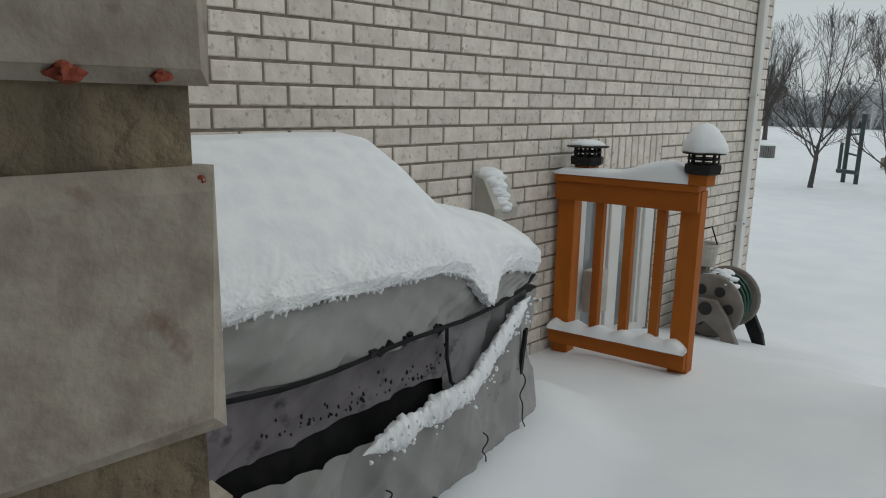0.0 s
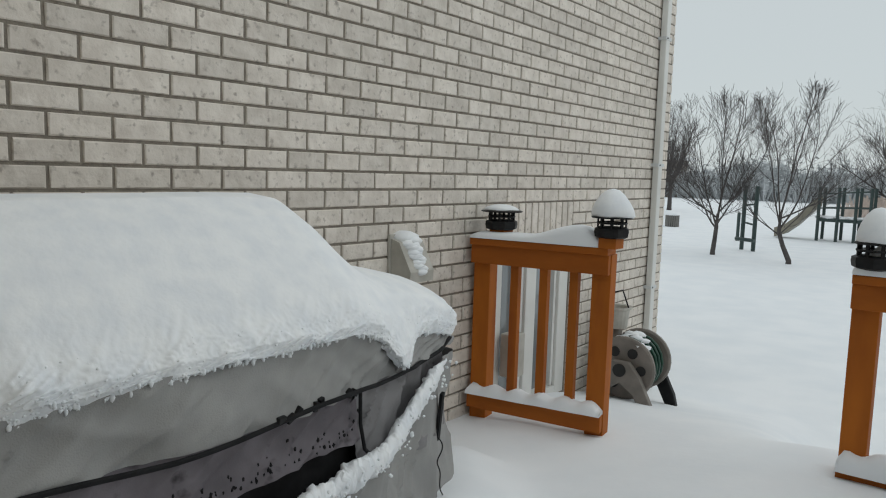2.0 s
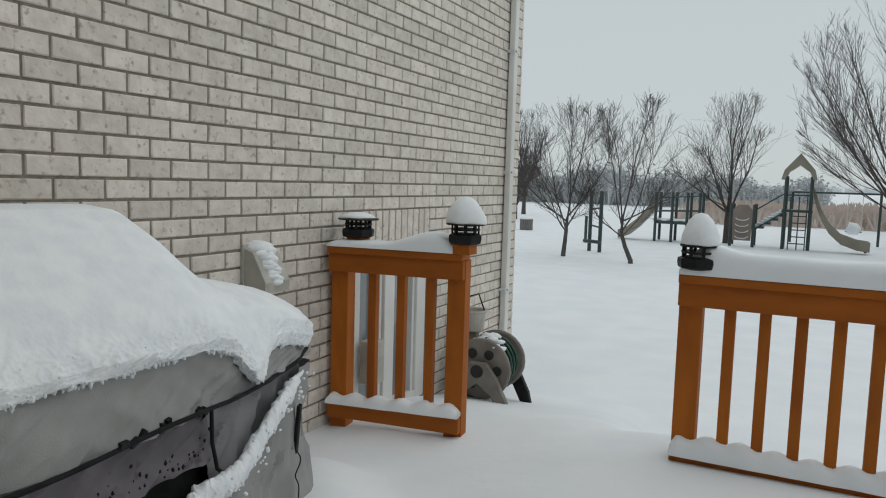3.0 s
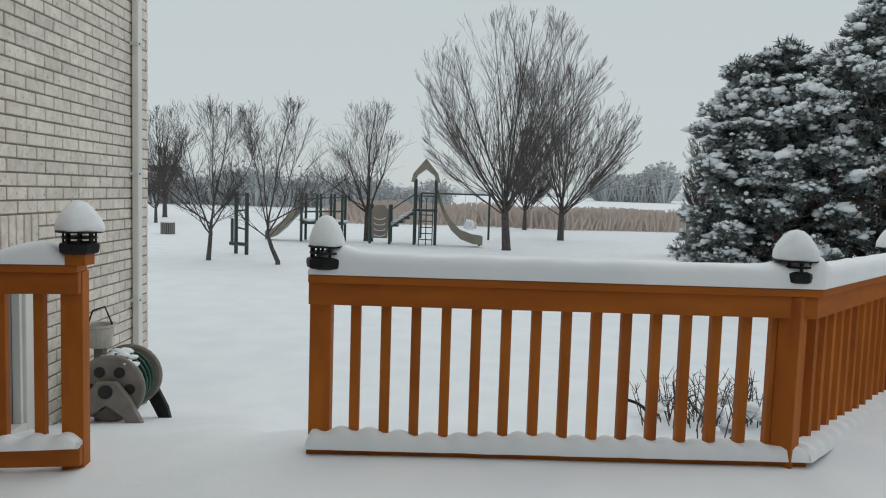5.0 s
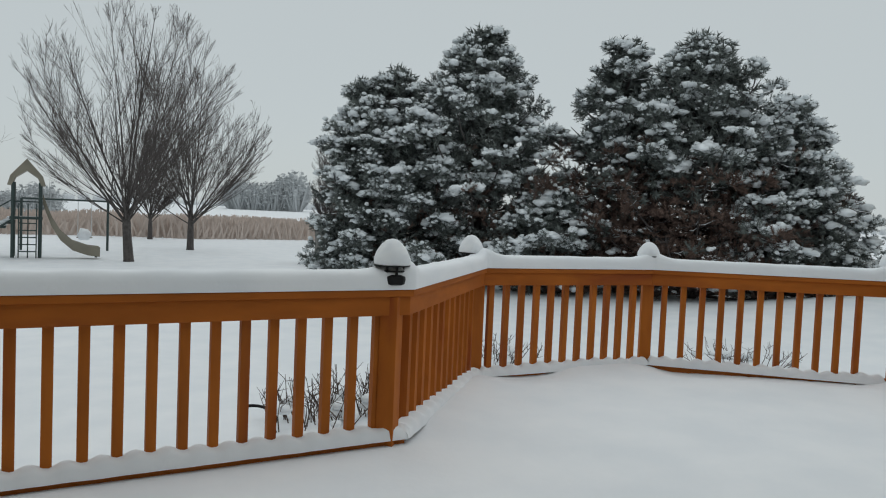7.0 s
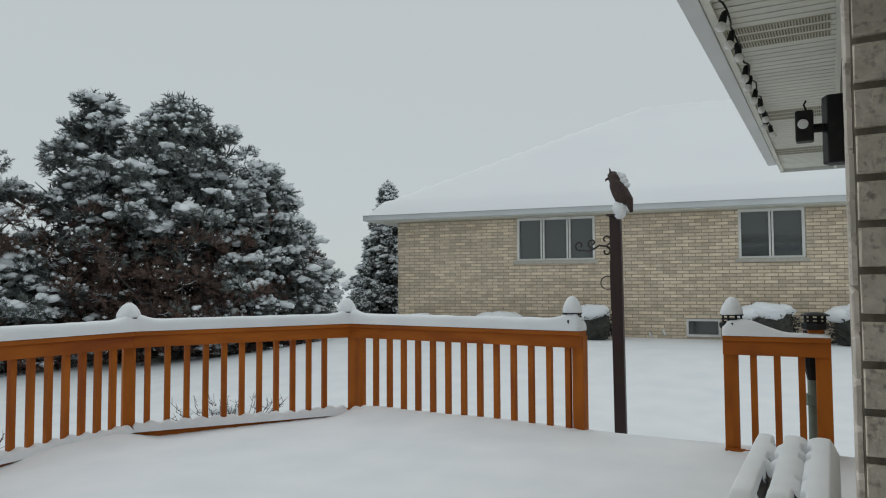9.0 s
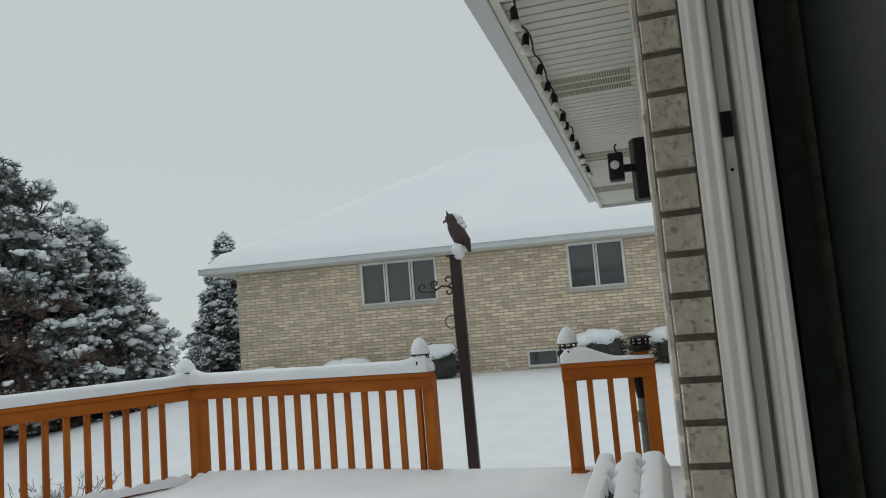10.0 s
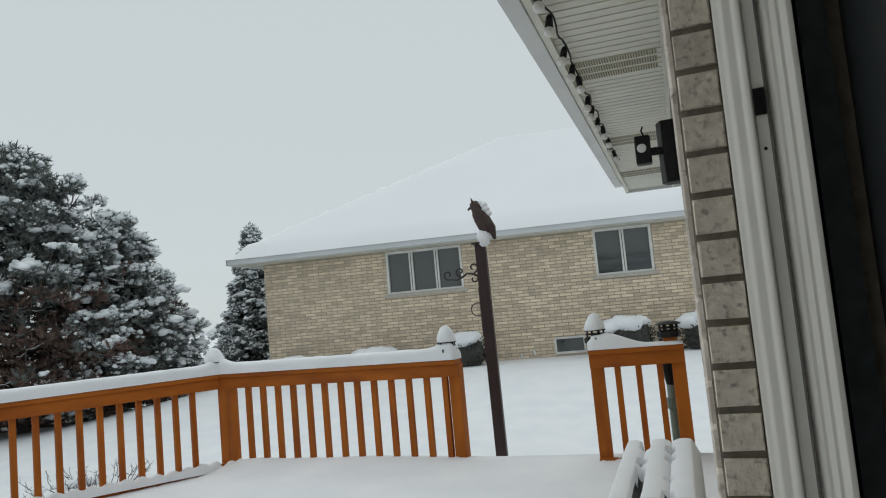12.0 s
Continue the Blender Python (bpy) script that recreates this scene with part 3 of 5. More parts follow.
def lantern(where, turn, snow, group, cone=True, post_top=0.0, wide=0.72):
    t = thing("post_lantern", "black plastic solar lantern cap on a railing post, snow on top", "post light", pose(where[0], where[1], RT + post_top, 0, 0, turn), group)
    part("collar", Shell().lathe([(0.066, 0.0), (0.084, 0.008), (0.088, 0.03), (0.086, 0.046), (0.066, 0.055)], (0, 0, 0), 8), BLACK, t)
    for k in range(8):
        a = (k + 0.5) * math.pi / 4
        part("bar", Shell().box(-0.0045, 0.0045, -0.006, 0.006, 0.05, 0.098), BLACK, t).matrix_local = pose(0.066 * math.cos(a), 0.066 * math.sin(a), 0, 0, 0, math.degrees(a))
    part("ring", Shell().lathe([(0.072, 0.068), (0.075, 0.073), (0.072, 0.078), (0.062, 0.073)], (0, 0, 0), 16), BLACK, t)
    part("brim", Shell().lathe([(0.05, 0.095), (0.108 * wide, 0.096), (0.112 * wide, 0.102), (0.06, 0.116), (0.01, 0.122)], (0, 0, 0), 20), BLACK, t)
    if snow:
        s = Shell()
        prof = [(0.104, 0.1), (0.113, 0.11), (0.108, 0.14), (0.09, 0.175), (0.063, 0.21), (0.033, 0.232), (0.004, 0.238)] if cone else \
               [(0.09, 0.1), (0.1, 0.106), (0.075, 0.128), (0.04, 0.142), (0.004, 0.146)]
        s.lathe([(r * wide, 0.1 + (h - 0.1) * snow) for r, h in prof], (0, 0, 0), 20, wob=0.13, seed=where[0])
        part("snow_cap", s, SNOW_LOOSE, t, "rounded cap of fresh snow", smooth=True)
    if post_top > 0.04:
        part("post_end", Shell().box(-0.045, 0.045, -0.045, 0.045, -post_top, 0.0), WOOD, t, "orange-stained post end")
    return t


def railing(path, group, lows, count):
    """Sections of railing between posts: cap board, apron, bottom rail, balusters."""
    o = {d: offset(path, d) for d in (-0.012, 0.0, 0.02, 0.026, 0.06, 0.075, 0.098, 0.115, 0.14)}
    for i in range(len(path) - 1):
        a, b, low = Vector(path[i]), Vector(path[i + 1]), lows[i]
        d = (b - a).normalized()
        ang = math.degrees(math.atan2(d.y, d.x))
        base = Vector((a.x, a.y, 0))
        t = thing("deck_railing", "orange-stained wooden deck railing section with snow along its bottom rail", "railing", base, group)

        def strip(d0, d1, z0, z1, e0=0.0, e1=0.0):
            p = [o[d0][i] - d * e0, o[d0][i + 1] + d * e1, o[d1][i + 1] + d * e1, o[d1][i] - d * e0]
            return Shell().prism([(q.x - a.x, q.y - a.y) for q in p], z0, z1)

        part("cap_board", strip(0.0, 0.14, RT - 0.036, RT), RAILWOOD, t, bevel=0.004)
        part("apron", strip(0.02, 0.06, RT - 0.135, RT - 0.037), RAILWOOD, t, bevel=0.003)
        part("bottom_rail", strip(0.02, 0.06, low + 0.02, low + 0.115), RAILWOOD, t, bevel=0.003)
        length = (b - a).length
        n, u0, step = count[i]
        for k in range(n):
            u = u0 + step * k
            c = d * u
            q = part("baluster", Shell().box(-0.022, 0.022, 0.062, 0.105, low + 0.03, RT - 0.037), WOOD, t)
            q.matrix_local = pose(c.x, c.y, 0, 0, 0, ang)
        ends = [(a, d, 0)] + ([(b, d, -1)] if i == len(path) - 2 else [])
        for p, dd, side_ in ends:
            c = (p - a) + dd * (-0.092 if side_ else -0.075 if i else 0.0)
            q = part("post", Shell().box(0.0, 0.096, 0.061, 0.155, low - 0.6, RT - 0.037), WOOD, t, bevel=0.004)
            q.matrix_local = pose(c.x, c.y, 0, 0, 0, ang)


railing(RAIL_MAIN, "railing round the deck", (0.03, -0.02, -0.03, -0.02, -0.06), [(15, 0.206, 0.1359), (12, 0.17, 0.137), (11, 0.085, 0.139), (11, 0.116, 0.1605), (14, 0.099, 0.1657)])
railing(RAIL_WALL, "railing round the deck", (-0.04,), [(3, 0.24, 0.1635)])
railing(RAIL_END, "railing round the deck", (0.0,), [(3, 0.198, 0.1527)])


def rail_snow(path, high, seed):
    """A soft ridge of snow along the cap boards; high(s) gives its depth."""
    inner, outer = offset(path, -0.006), offset(path, 0.15)
    s, rows, ring, run = Shell(), [], 12, 0.0
    for i in range(len(path) - 1):
        length = (Vector(path[i + 1]) - Vector(path[i])).length
        n = max(6, int(length / 0.04))
        for k in range(n + (i == len(path) - 2)):
            f = k / n
            rows.append((inner[i].lerp(inner[i + 1], f), outer[i].lerp(outer[i + 1], f), run + f * length))
        run += length
    v = []
    for p, q, u in rows:
        hgt = high(u, run)
        end = min(1.0, (u + 0.015) / 0.06, (run - u + 0.015) / 0.06)
        hgt *= max(0.15, end) ** 0.5
        for j in range(ring):
            w = math.pi * j / (ring - 1)
            x = 0.5 - 0.5 * math.copysign(abs(math.cos(w)) ** 0.6, math.cos(w))
            z = math.sin(w) ** 0.55
            wob = 1 + 0.07 * noise.noise((u * 6, x * 3, seed))
            edge = 0.012 * noise.noise((u * 14, j * 0.3, seed + 5))
            c = p.lerp(q, x + edge)
            v.append((c.x, c.y, RT + 0.001 + hgt * z * wob))
    f = [(r * ring + j, r * ring + j + 1, (r + 1) * ring + j + 1, (r + 1) * ring + j) for r in range(len(rows) - 1) for j in range(ring - 1)]
    f += [tuple(range(ring)), tuple(reversed(range((len(rows) - 1) * ring, len(rows) * ring)))]
    o = part("snow_on_railing", s.add(v, f), SNOW, None, smooth=True)
    bm = bmesh.new()
    bm.from_mesh(o.data)
    bmesh.ops.recalc_face_normals(bm, faces=bm.faces[:])
    bm.to_mesh(o.data)
    bm.free()
    tagged(o, "thick rounded ridge of fresh snow on the railing cap", "snow")


marks, run = [0.0], 0.0
for i in range(len(RAIL_MAIN) - 1):
    run += (Vector(RAIL_MAIN[i + 1]) - Vector(RAIL_MAIN[i])).length
    marks.append(run)


def main_high(u, total):
    h = 0.098
    for m in marks:
        m = min(max(m, 0.07), total - 0.07)
        h += 0.055 * math.exp(-((u - m) / 0.11) ** 2)
    h *= 0.35 + 0.65 * smooth(-0.02, 0.14, u) if u < 0.2 else 1
    return h


rail_snow(RAIL_MAIN, main_high, 2.0)
rail_snow(RAIL_WALL, lambda u, t: 0.035 + 0.07 * smooth(0.3, 0.6, u) * smooth(t, t - 0.16, u), 7.0)
rail_snow(RAIL_END, lambda u, t: 0.025 + 0.1 * smooth(0.45, 0.1, u), 9.0)

mo = offset(RAIL_MAIN, 0.08)
for i, p in enumerate(mo):
    d = (Vector(RAIL_MAIN[min(i + 1, 5)]) - Vector(RAIL_MAIN[max(i - 1, 0)])).normalized()
    q = p + Vector(((0.07, 0), (-0.07, -0.02), (-0.07, 0.0), (-0.01, 0.01), (-0.03, 0.03), (0.02, 0.09))[i])
    inward = Vector((d.y, -d.x)) * (0.03 if i == 0 else 0.0)
    lantern(q + inward, math.degrees(math.atan2(d.y, d.x)), 1.0 if i != 3 else 0.9, "lanterns on the railing posts", post_top=(0.022, 0.022, 0.012, 0.012, 0.012, 0.04)[i], wide=0.72 if i in (0, 5) else 0.86)
lantern((0.16, 3.86), 0, 0.8, "lanterns on the railing posts", cone=False, post_top=0.045, wide=1.0)
lantern((0.79, 3.87), 0, 1.0, "lanterns on the railing posts", post_top=0.05, wide=0.9)
lantern((7.98, 0.30), 90, 0.95, "lanterns on the railing posts", post_top=0.045)
lantern((7.94, -0.23), 90, 0.25, "lanterns on the railing posts", cone=False, post_top=0.05, wide=0.85)

def low_snow(path, lows, seed):
    """Snow lying on the bottom rail, scalloped round the balusters."""
    for i in range(len(path) - 1):
        a, b = Vector(path[i]), Vector(path[i + 1])
        d = (b - a).normalized()
        nrm = Vector((-d.y, d.x))
        length = (b - a).length
        n, ring, v = max(8, int(length / 0.02)), 7, []
        for k in range(n + 1):
            u = length * k / n
            h = (0.07 if length > 1 else 0.045) + 0.012 * math.sin(u * 2 * math.pi / 0.135 + 1) + 0.02 * noise.noise((u * 2.5, seed, i))
            h *= min(1, 0.3 + (u + 0.01) / 0.05, 0.3 + (length - u + 0.01) / 0.05)
            for j in range(ring):
                w = math.pi * j / (ring - 1)
                c = a + d * u + nrm * (0.055 - 0.06 * math.cos(w) + 0.006 * noise.noise((u * 8, j, seed)))
                v.append((c.x, c.y, lows[i] + (lows[i + 1] - lows[i]) * k / n + 0.09 + h * math.sin(w) ** 0.6))
        f = [(r * ring + j, (r + 1) * ring + j, (r + 1) * ring + j + 1, r * ring + j + 1) for r in range(n) for j in range(ring - 1)]
        f += [tuple(reversed(range(ring))), tuple(range(n * ring, (n + 1) * ring))]
        tagged(part("snow_on_bottom_rail", Shell().add(v, f), SNOW, None, smooth=True), "scalloped strip of snow on a bottom rail", "snow")


low_snow(RAIL_MAIN, (0.04, 0.04, -0.02, 0.0, -0.05, -0.03), 1.0)
low_snow(RAIL_WALL, (-0.03, -0.02), 2.0)
low_snow(RAIL_END, (-0.03, -0.03), 3.0)

# ---------------- covered grill ----------------
grill = thing("covered_grill", "large barbecue grill under a grey fabric cover in two shades", "grill", (0, 0, 0))
PLAN = [(0.12, 0.95), (0.62, 0.95), (0.79, 1.03), (0.815, 1.5), (0.80, 2.02), (0.77, 2.2), (0.70, 2.42), (0.645, 2.68), (0.57, 2.84), (0.12, 2.9)]


def along(path, step):
    pts = []
    for i in range(len(path) - 1):
        a, b = Vector(path[i]), Vector(path[i + 1])
        n = max(1, int((b - a).length / step))
        pts += [a.lerp(b, k / n) for k in range(n)]
    return pts + [Vector(path[-1])]


def cover(z0, z1, out, levels, folds, flare=0.0, seed=0.0, edge=0.0, y0=0.0, y1=9.0):
    pts, v = [p for p in along(PLAN, 0.012) if y0 <= p.y <= y1], []
    k = len(pts)
    for L_ in range(levels + 1):
        f = L_ / levels
        for i, p in enumerate(pts):
            d = (pts[min(i + 1, k - 1)] - pts[max(i - 1, 0)]).normalized()
            nrm = Vector((d.y, -d.x))
            w = out + flare * (1 - f) ** 1.5 + folds * noise.noise((p.x * 4, p.y * 4, f * 0.8 + seed)) + 0.25 * folds * noise.noise((p.x * 11 + f * 1.2, p.y * 11 - f * 2, f * 1.5 + seed))
            w -= 1.3 * folds * abs(noise.noise((p.x * 3 + p.y * 5.5 + f * 0.7, f * 1.3 + seed, 2.2)))
            w += 0.8 * folds * (1 - abs(noise.noise((p.y * 9 - f * 2.5, seed, f)))) ** 6
            zt = z1 - (0.1 * smooth(2.1, 2.42, p.y) if z1 > 0.7 else z1 - max(0.35, 0.305 + 0.2 * (p.y - 1.8) if p.y < 2.3 else min(0.56, 0.37 + 0.43 * (p.y - 2.3))) if z0 < 0 else 0)
            z = z0 + (zt - z0) * f + edge * noise.noise((p.y * 2.2, seed, 0.3)) * (1 - f)
            v.append((p.x + nrm.x * w, p.y + nrm.y * w, z))
    fs = [(a * k + i, a * k + i + 1, (a + 1) * k + i + 1, (a + 1) * k + i) for a in range(levels) for i in range(k - 1)]
    return Shell().add(v, fs)


part("upper_cover", cover(0.60, 0.79, 0.010, 18, 0.022, 0.014, 1.0), COVER, grill, smooth=True)
part("middle_cover", cover(0.42, 0.615, -0.012, 18, 0.02, 0.015, 2.0, 0.05, y1=2.16), COVER_DARK, grill, "dark purplish grey fabric with damp spots", smooth=True)
# black strip set back behind the opening between middle and lower cover
part("black_panel", cover(0.26, 0.50, -0.024, 6, 0.008, 0.01, 3.0, y1=2.18), COVER_BLACK, grill, "black band between the cover's layers", smooth=True)
part("side_panel", cover(0.28, 0.62, -0.002, 24, 0.034, 0.02, 6.0, 0.0, y0=2.12), COVER_SIDE, grill, "mid grey creased side panel", smooth=True)
part("lower_cover", cover(-0.05, 0.37, 0.034, 26, 0.034, 0.045, 4.0, 0.0), COVER, grill, "light grey fabric skirt with deep folds", smooth=True)
strap = [(p.x + 0.045 if 0.9 < p.y < 2.5 else p.x + 0.036, p.y, 0.605 + 0.012 * math.sin(p.y * 7)) for p in along(PLAN[2:9], 0.05)]
part("strap", Shell().tube(strap, 0.0075, 6), COVER_BLACK, grill, "black draw strap")
for k, (y, dz) in enumerate(((1.80, 0), (1.835, -.006), (1.865, .004), (1.93, 0), (1.955, .006), (2.07, 0.004), (2.095, 0))):
    part("buckle", Shell().box(-0.006, 0.007, -0.014, 0.014, -0.009, 0.01), BLACK, grill, bevel=0.003).matrix_local = pose(0.852 - 0.005 * k, y, 0.612 + dz, 25 * k, 10, 8)
part("piping", Shell().tube([(0.80 + 0.012, 2.13, 0.6), (0.805, 2.14, 0.5), (0.815, 2.15, 0.42), (0.85, 2.2, 0.36)], 0.006, 6), COVER_BLACK, grill, "dark seam piping")
r = random.Random(31)
spots = Shell()
for k in range(60):
    y = 1.45 + 0.68 * r.random() ** 0.7
    lump(spots, (0.826 - 0.02 * smooth(1.95, 2.15, y), y, 0.462 + 0.05 * (y - 1.8) + abs(r.gauss(0, 0.03))), r.uniform(0.0015, 0.004), k, 1.6, 5, 7, 0.8)
tagged(part("damp_speckle", spots, COVER_BLACK, grill, "small black damp spots"), kind="stuff")
for y, z0, z1 in ((1.83, 0.09, 0.2), (2.3, 0.02, 0.2), (2.02, 0.02, 0.1), (2.62, 0.05, 0.3)):
    seam = [(0.872 - 0.3 * max(0, y - 2.15) + 0.01 * math.sin(9 * f), y + 0.03 * f + 0.012 * math.sin(14 * f), z1 + (z0 - z1) * f) for f in np.linspace(0, 1, 24)]
    part("seam", Shell().tube(seam, 0.0025, 5), COVER_BLACK, grill, "dark stitched seam")
part("tie_strap", Shell().box(-0.006, 0.006, -0.014, 0.014, -0.12, 0.08), COVER_BLACK, grill, "hanging black tie").matrix_local = pose(0.675, 2.70, 0.36, 5, 6, 20)
part("frame", Shell().box(0.14, 0.58, 1.05, 2.72, 0.0, 0.8), DARKGAP, grill)
# fold that carries a long drift of snow
fold, r = Shell(), random.Random(8)
v, n, ring = [], 420, 16
for k in range(n + 1):
    f = k / n
    g = f / 0.45 if f < 0.45 else (f - 0.45) / 0.55
    x, y, z = ((0.665 + 0.165 * g, 2.74 - 0.52 * g, 0.56 - 0.18 * g) if f < 0.45 else (0.83 + 0.075 * g, 2.22 - 0.5 * g, 0.38 - 0.02 * g))
    rad = 0.034 * smooth(-0.02, 0.12, f) * smooth(1.02, 0.85, f) * (1 + 0.5 * noise.noise((f * 9, 0, 1)))
    for j in range(ring):
        w = 2 * math.pi * j / ring
        q = rad * (0.8 + 0.6 * abs(noise.noise((f * 30, math.cos(w) * 1.2, math.sin(w) * 1.2))) + 0.25 * abs(noise.noise((f * 120, math.cos(w) * 4, math.sin(w) * 4))))
        v.append((x + q * math.cos(w) * 0.7, y + 0.02 * noise.noise((f * 30, j, 0)), z + q * math.sin(w) * 1.15))
        if r.random() < 0.012:
            lump(fold, (x + 0.03 + r.uniform(-.02, .02), y + r.uniform(-.04, .04), z + r.gauss(0, 0.022)), r.uniform(0.003, 0.007), k, 0.9, 4, 6, 0.6)
fold.add(v, [(a * ring + j, a * ring + (j + 1) % ring, (a + 1) * ring + (j + 1) % ring, (a + 1) * ring + j) for a in range(n) for j in range(ring)])
tagged(part("snow_on_cover_fold", fold, SNOW_LOOSE, smooth=True), "clumpy line of snow caught in the cover's fold", "snow")

SY0, SY1 = 1.0, 2.83
HOOD = [(0.10, 0.84), (0.12, 1.02), (0.2, 1.14), (0.33, 1.175), (0.44, 1.165), (0.55, 1.11), (0.65, 1.02), (0.74, 0.93), (0.81, 0.86), (0.842, 0.815), (0.838, 0.785), (0.79, 0.775)]
SHELF = [(0.10, 0.74), (0.12, 0.83), (0.2, 0.88), (0.33, 0.895), (0.42, 0.89), (0.5, 0.875), (0.57, 0.855), (0.63, 0.83), (0.675, 0.79), (0.69, 0.74), (0.675, 0.695), (0.62, 0.68)]
v, n, m = [], 400, 190
for i in range(n + 1):
    y = SY0 + (SY1 - SY0) * i / n
    f = smooth(2.08, 2.44, y)
    for j in range(m + 1):
        s = (len(HOOD) - 1) * j / m
        a = min(int(s), len(HOOD) - 2)
        q = s - a
        hx, hz = (HOOD[a][c] * (1 - q) + HOOD[a + 1][c] * q for c in (0, 1))
        sx, sz = (SHELF[a][c] * (1 - q) + SHELF[a + 1][c] * q for c in (0, 1))
        x, z = hx + (sx - hx) * f, hz + (sz - hz) * f
        x += 0.1 * smooth(0.25, 1.0, s / 11) * (smooth(1.95, 2.25, y) - smooth(2.2, 2.75, y)) * f
        z -= 0.07 * smooth(2.5, 2.93, y) * f
        z += 0.03 * math.exp(-((y - 2.36) / 0.14) ** 2) * smooth(9, 5, s)
        if s > 7:
            dip = math.exp(-((y - 2.37) / 0.09) ** 2) * smooth(7, 10, s)
            z -= 0.075 * dip
            x += 0.035 * dip
        lower = smooth(6.6, 9.8, s)
        near_end = min(smooth(SY0 - 0.02, SY0 + 0.22, y), smooth(SY1 + 0.01, SY1 - 0.09, y))
        z = 0.70 + (z - 0.70) * (0.35 + 0.65 * near_end ** 0.5)
        x = 0.4 + (x - 0.4) * (0.8 + 0.2 * near_end ** 0.5)
        c = noise.noise((y * 8, s * 0.7, 1.0)) * 0.014 + abs(noise.noise((y * 30 + s * 2, s * 0.8, 2.0))) * 0.016 + abs(noise.noise((y * 80, s * 3.5, 4.0))) * 0.007 - 0.006
        c += 0.012 * max(0, noise.noise((y * 20, s * 0.5, 9.0))) * smooth(6, 10, s)
        x += c * lower
        z += c * lower * 0.8 + 0.004 * noise.noise((y * 3, s * .4, 7))
        if j > m - 16:
            z += (j - m + 16) / 16 * (0.02 * noise.noise((y * 18, 0, 3)) + 0.006 * noise.noise((y * 60, 0, 5))) + 0.05 * smooth(1.9, 1.0, y) * -1 * (j - m + 16) / 16
        v.append((x, y, z))
f = [(i * (m + 1) + j, i * (m + 1) + j + 1, (i + 1) * (m + 1) + j + 1, (i + 1) * (m + 1) + j) for i in range(n) for j in range(m)]
f += [tuple(range(m + 1)), tuple(reversed(range(n * (m + 1), (n + 1) * (m + 1))))]
gsh, r = Shell().add(v, f), random.Random(12)
for k in range(900):                                   # loose powder clinging to the lower front and the hem
    i = int(n * (0.02 + 0.96 * r.random() ** 1.25))
    j = m - 6 - int(m * 0.27 * r.random() ** 1.5)
    p = Vector(v[i * (m + 1) + j])
    lump(gsh, p - Vector((0.0025, 0, 0.002)), r.uniform(0.002, 0.005), k, 0.8, 4, 6, 0.7)
for k in range(160):
    p = Vector(v[int(n * (0.02 + 0.96 * r.random())) * (m + 1) + m - r.randint(3, 18)])
    lump(gsh, p - Vector((0, 0, r.uniform(0, 0.008))), r.uniform(0.003, 0.006), k, 1.6, 4, 6, 0.6)
gs = part("snow_on_grill", gsh, SNOW_LOOSE, smooth=True)
bm = bmesh.new()
bm.from_mesh(gs.data)
bmesh.ops.recalc_face_normals(bm, faces=bm.faces[:])
bm.to_mesh(gs.data)
bm.free()
tagged(gs, "thick blanket of fresh snow draped over the covered grill", "snow")

# ---------------- hose reel by the wall ----------------
reel = thing("hose_reel", "taupe plastic garden hose reel with dark green hose, dusted with snow", "hose reel", pose(0.32, 5.37, -0.40, 0, 0, 93))
for x in (-0.17, 0.17):
    part("flange", Shell().lathe([(0.205, -0.015), (0.218, -0.008), (0.218, 0.012), (0.205, 0.018), (0.08, 0.022)], (x, 0, 0.36), 28, "x"), TAUPE, reel, smooth=False)
    # dark discs on the flange face paint the shade of its openings
    for k in range(6):
        a = k * math.pi / 3
        part("flange_hole", Shell().lathe([(0.035, -0.004), (0.035, 0.004)], (x - 0.02 if x < 0 else x + 0.024, 0.125 * math.cos(a), 0.36 + 0.125 * math.sin(a)), 12, "x"), DARKGAP, reel)
for k, x in enumerate((-0.23, 0.23)):
    leg = Shell().prism([(-0.27, 0.0), (-0.2, 0.0), (-0.1, 0.2), (0.0, 0.27), (0.1, 0.2), (0.2, 0.0), (0.27, 0.0), (0.24, 0.12), (0.14, 0.32), (0.06, 0.42), (-0.06, 0.42), (-0.14, 0.32), (-0.24, 0.12)], -0.025, 0.025)
    q = part("leg", leg, TAUPE if k == 0 else BLACK, reel, bevel=0.008)
    q.matrix_local = pose(x, 0, 0, 90, 0, 90)
    part("hub", Shell().lathe([(0.045, -0.035), (0.045, 0.035)], (x, 0, 0.36), 14, "x"), DARKGAP, reel)
coil = []
for k in range(400):
    a = k * 0.33
    coil.append((-0.13 + 0.26 * abs(((k / 400 * 5) % 2) - 1), (0.14 + 0.01 * (k // 80)) * math.cos(a), 0.36 + (0.14 + 0.012 * (k // 80)) * math.sin(a)))
part("hose", Shell().tube(coil, 0.012, 6), HOSE, reel, "dark green coiled hose", smooth=True)
part("drum", Shell().lathe([(0.11, -0.16), (0.11, 0.16)], (0, 0, 0.36), 20, "x"), TAUPE, reel)
sn = Shell()
for k in range(14):
    a = math.pi * (0.25 + 0.5 * random.Random(k).random())
    lump(sn, (-0.14 + 0.02 * k, 0.22 * math.cos(a) * 0.8, 0.36 + 0.19 * math.sin(a)), 0.045, k, 0.4, 5, 8)
sn_o = part("snow_on_reel", sn, SNOW_LOOSE, smooth=True)
sn_o.matrix_world = reel.matrix_world.copy()
tagged(sn_o, "thin dusting of snow on the hose reel", "snow")
pot = thing("bucket", "grey plastic bucket hanging by the hose reel", "bucket", (0.2, 5.34, 0.2))
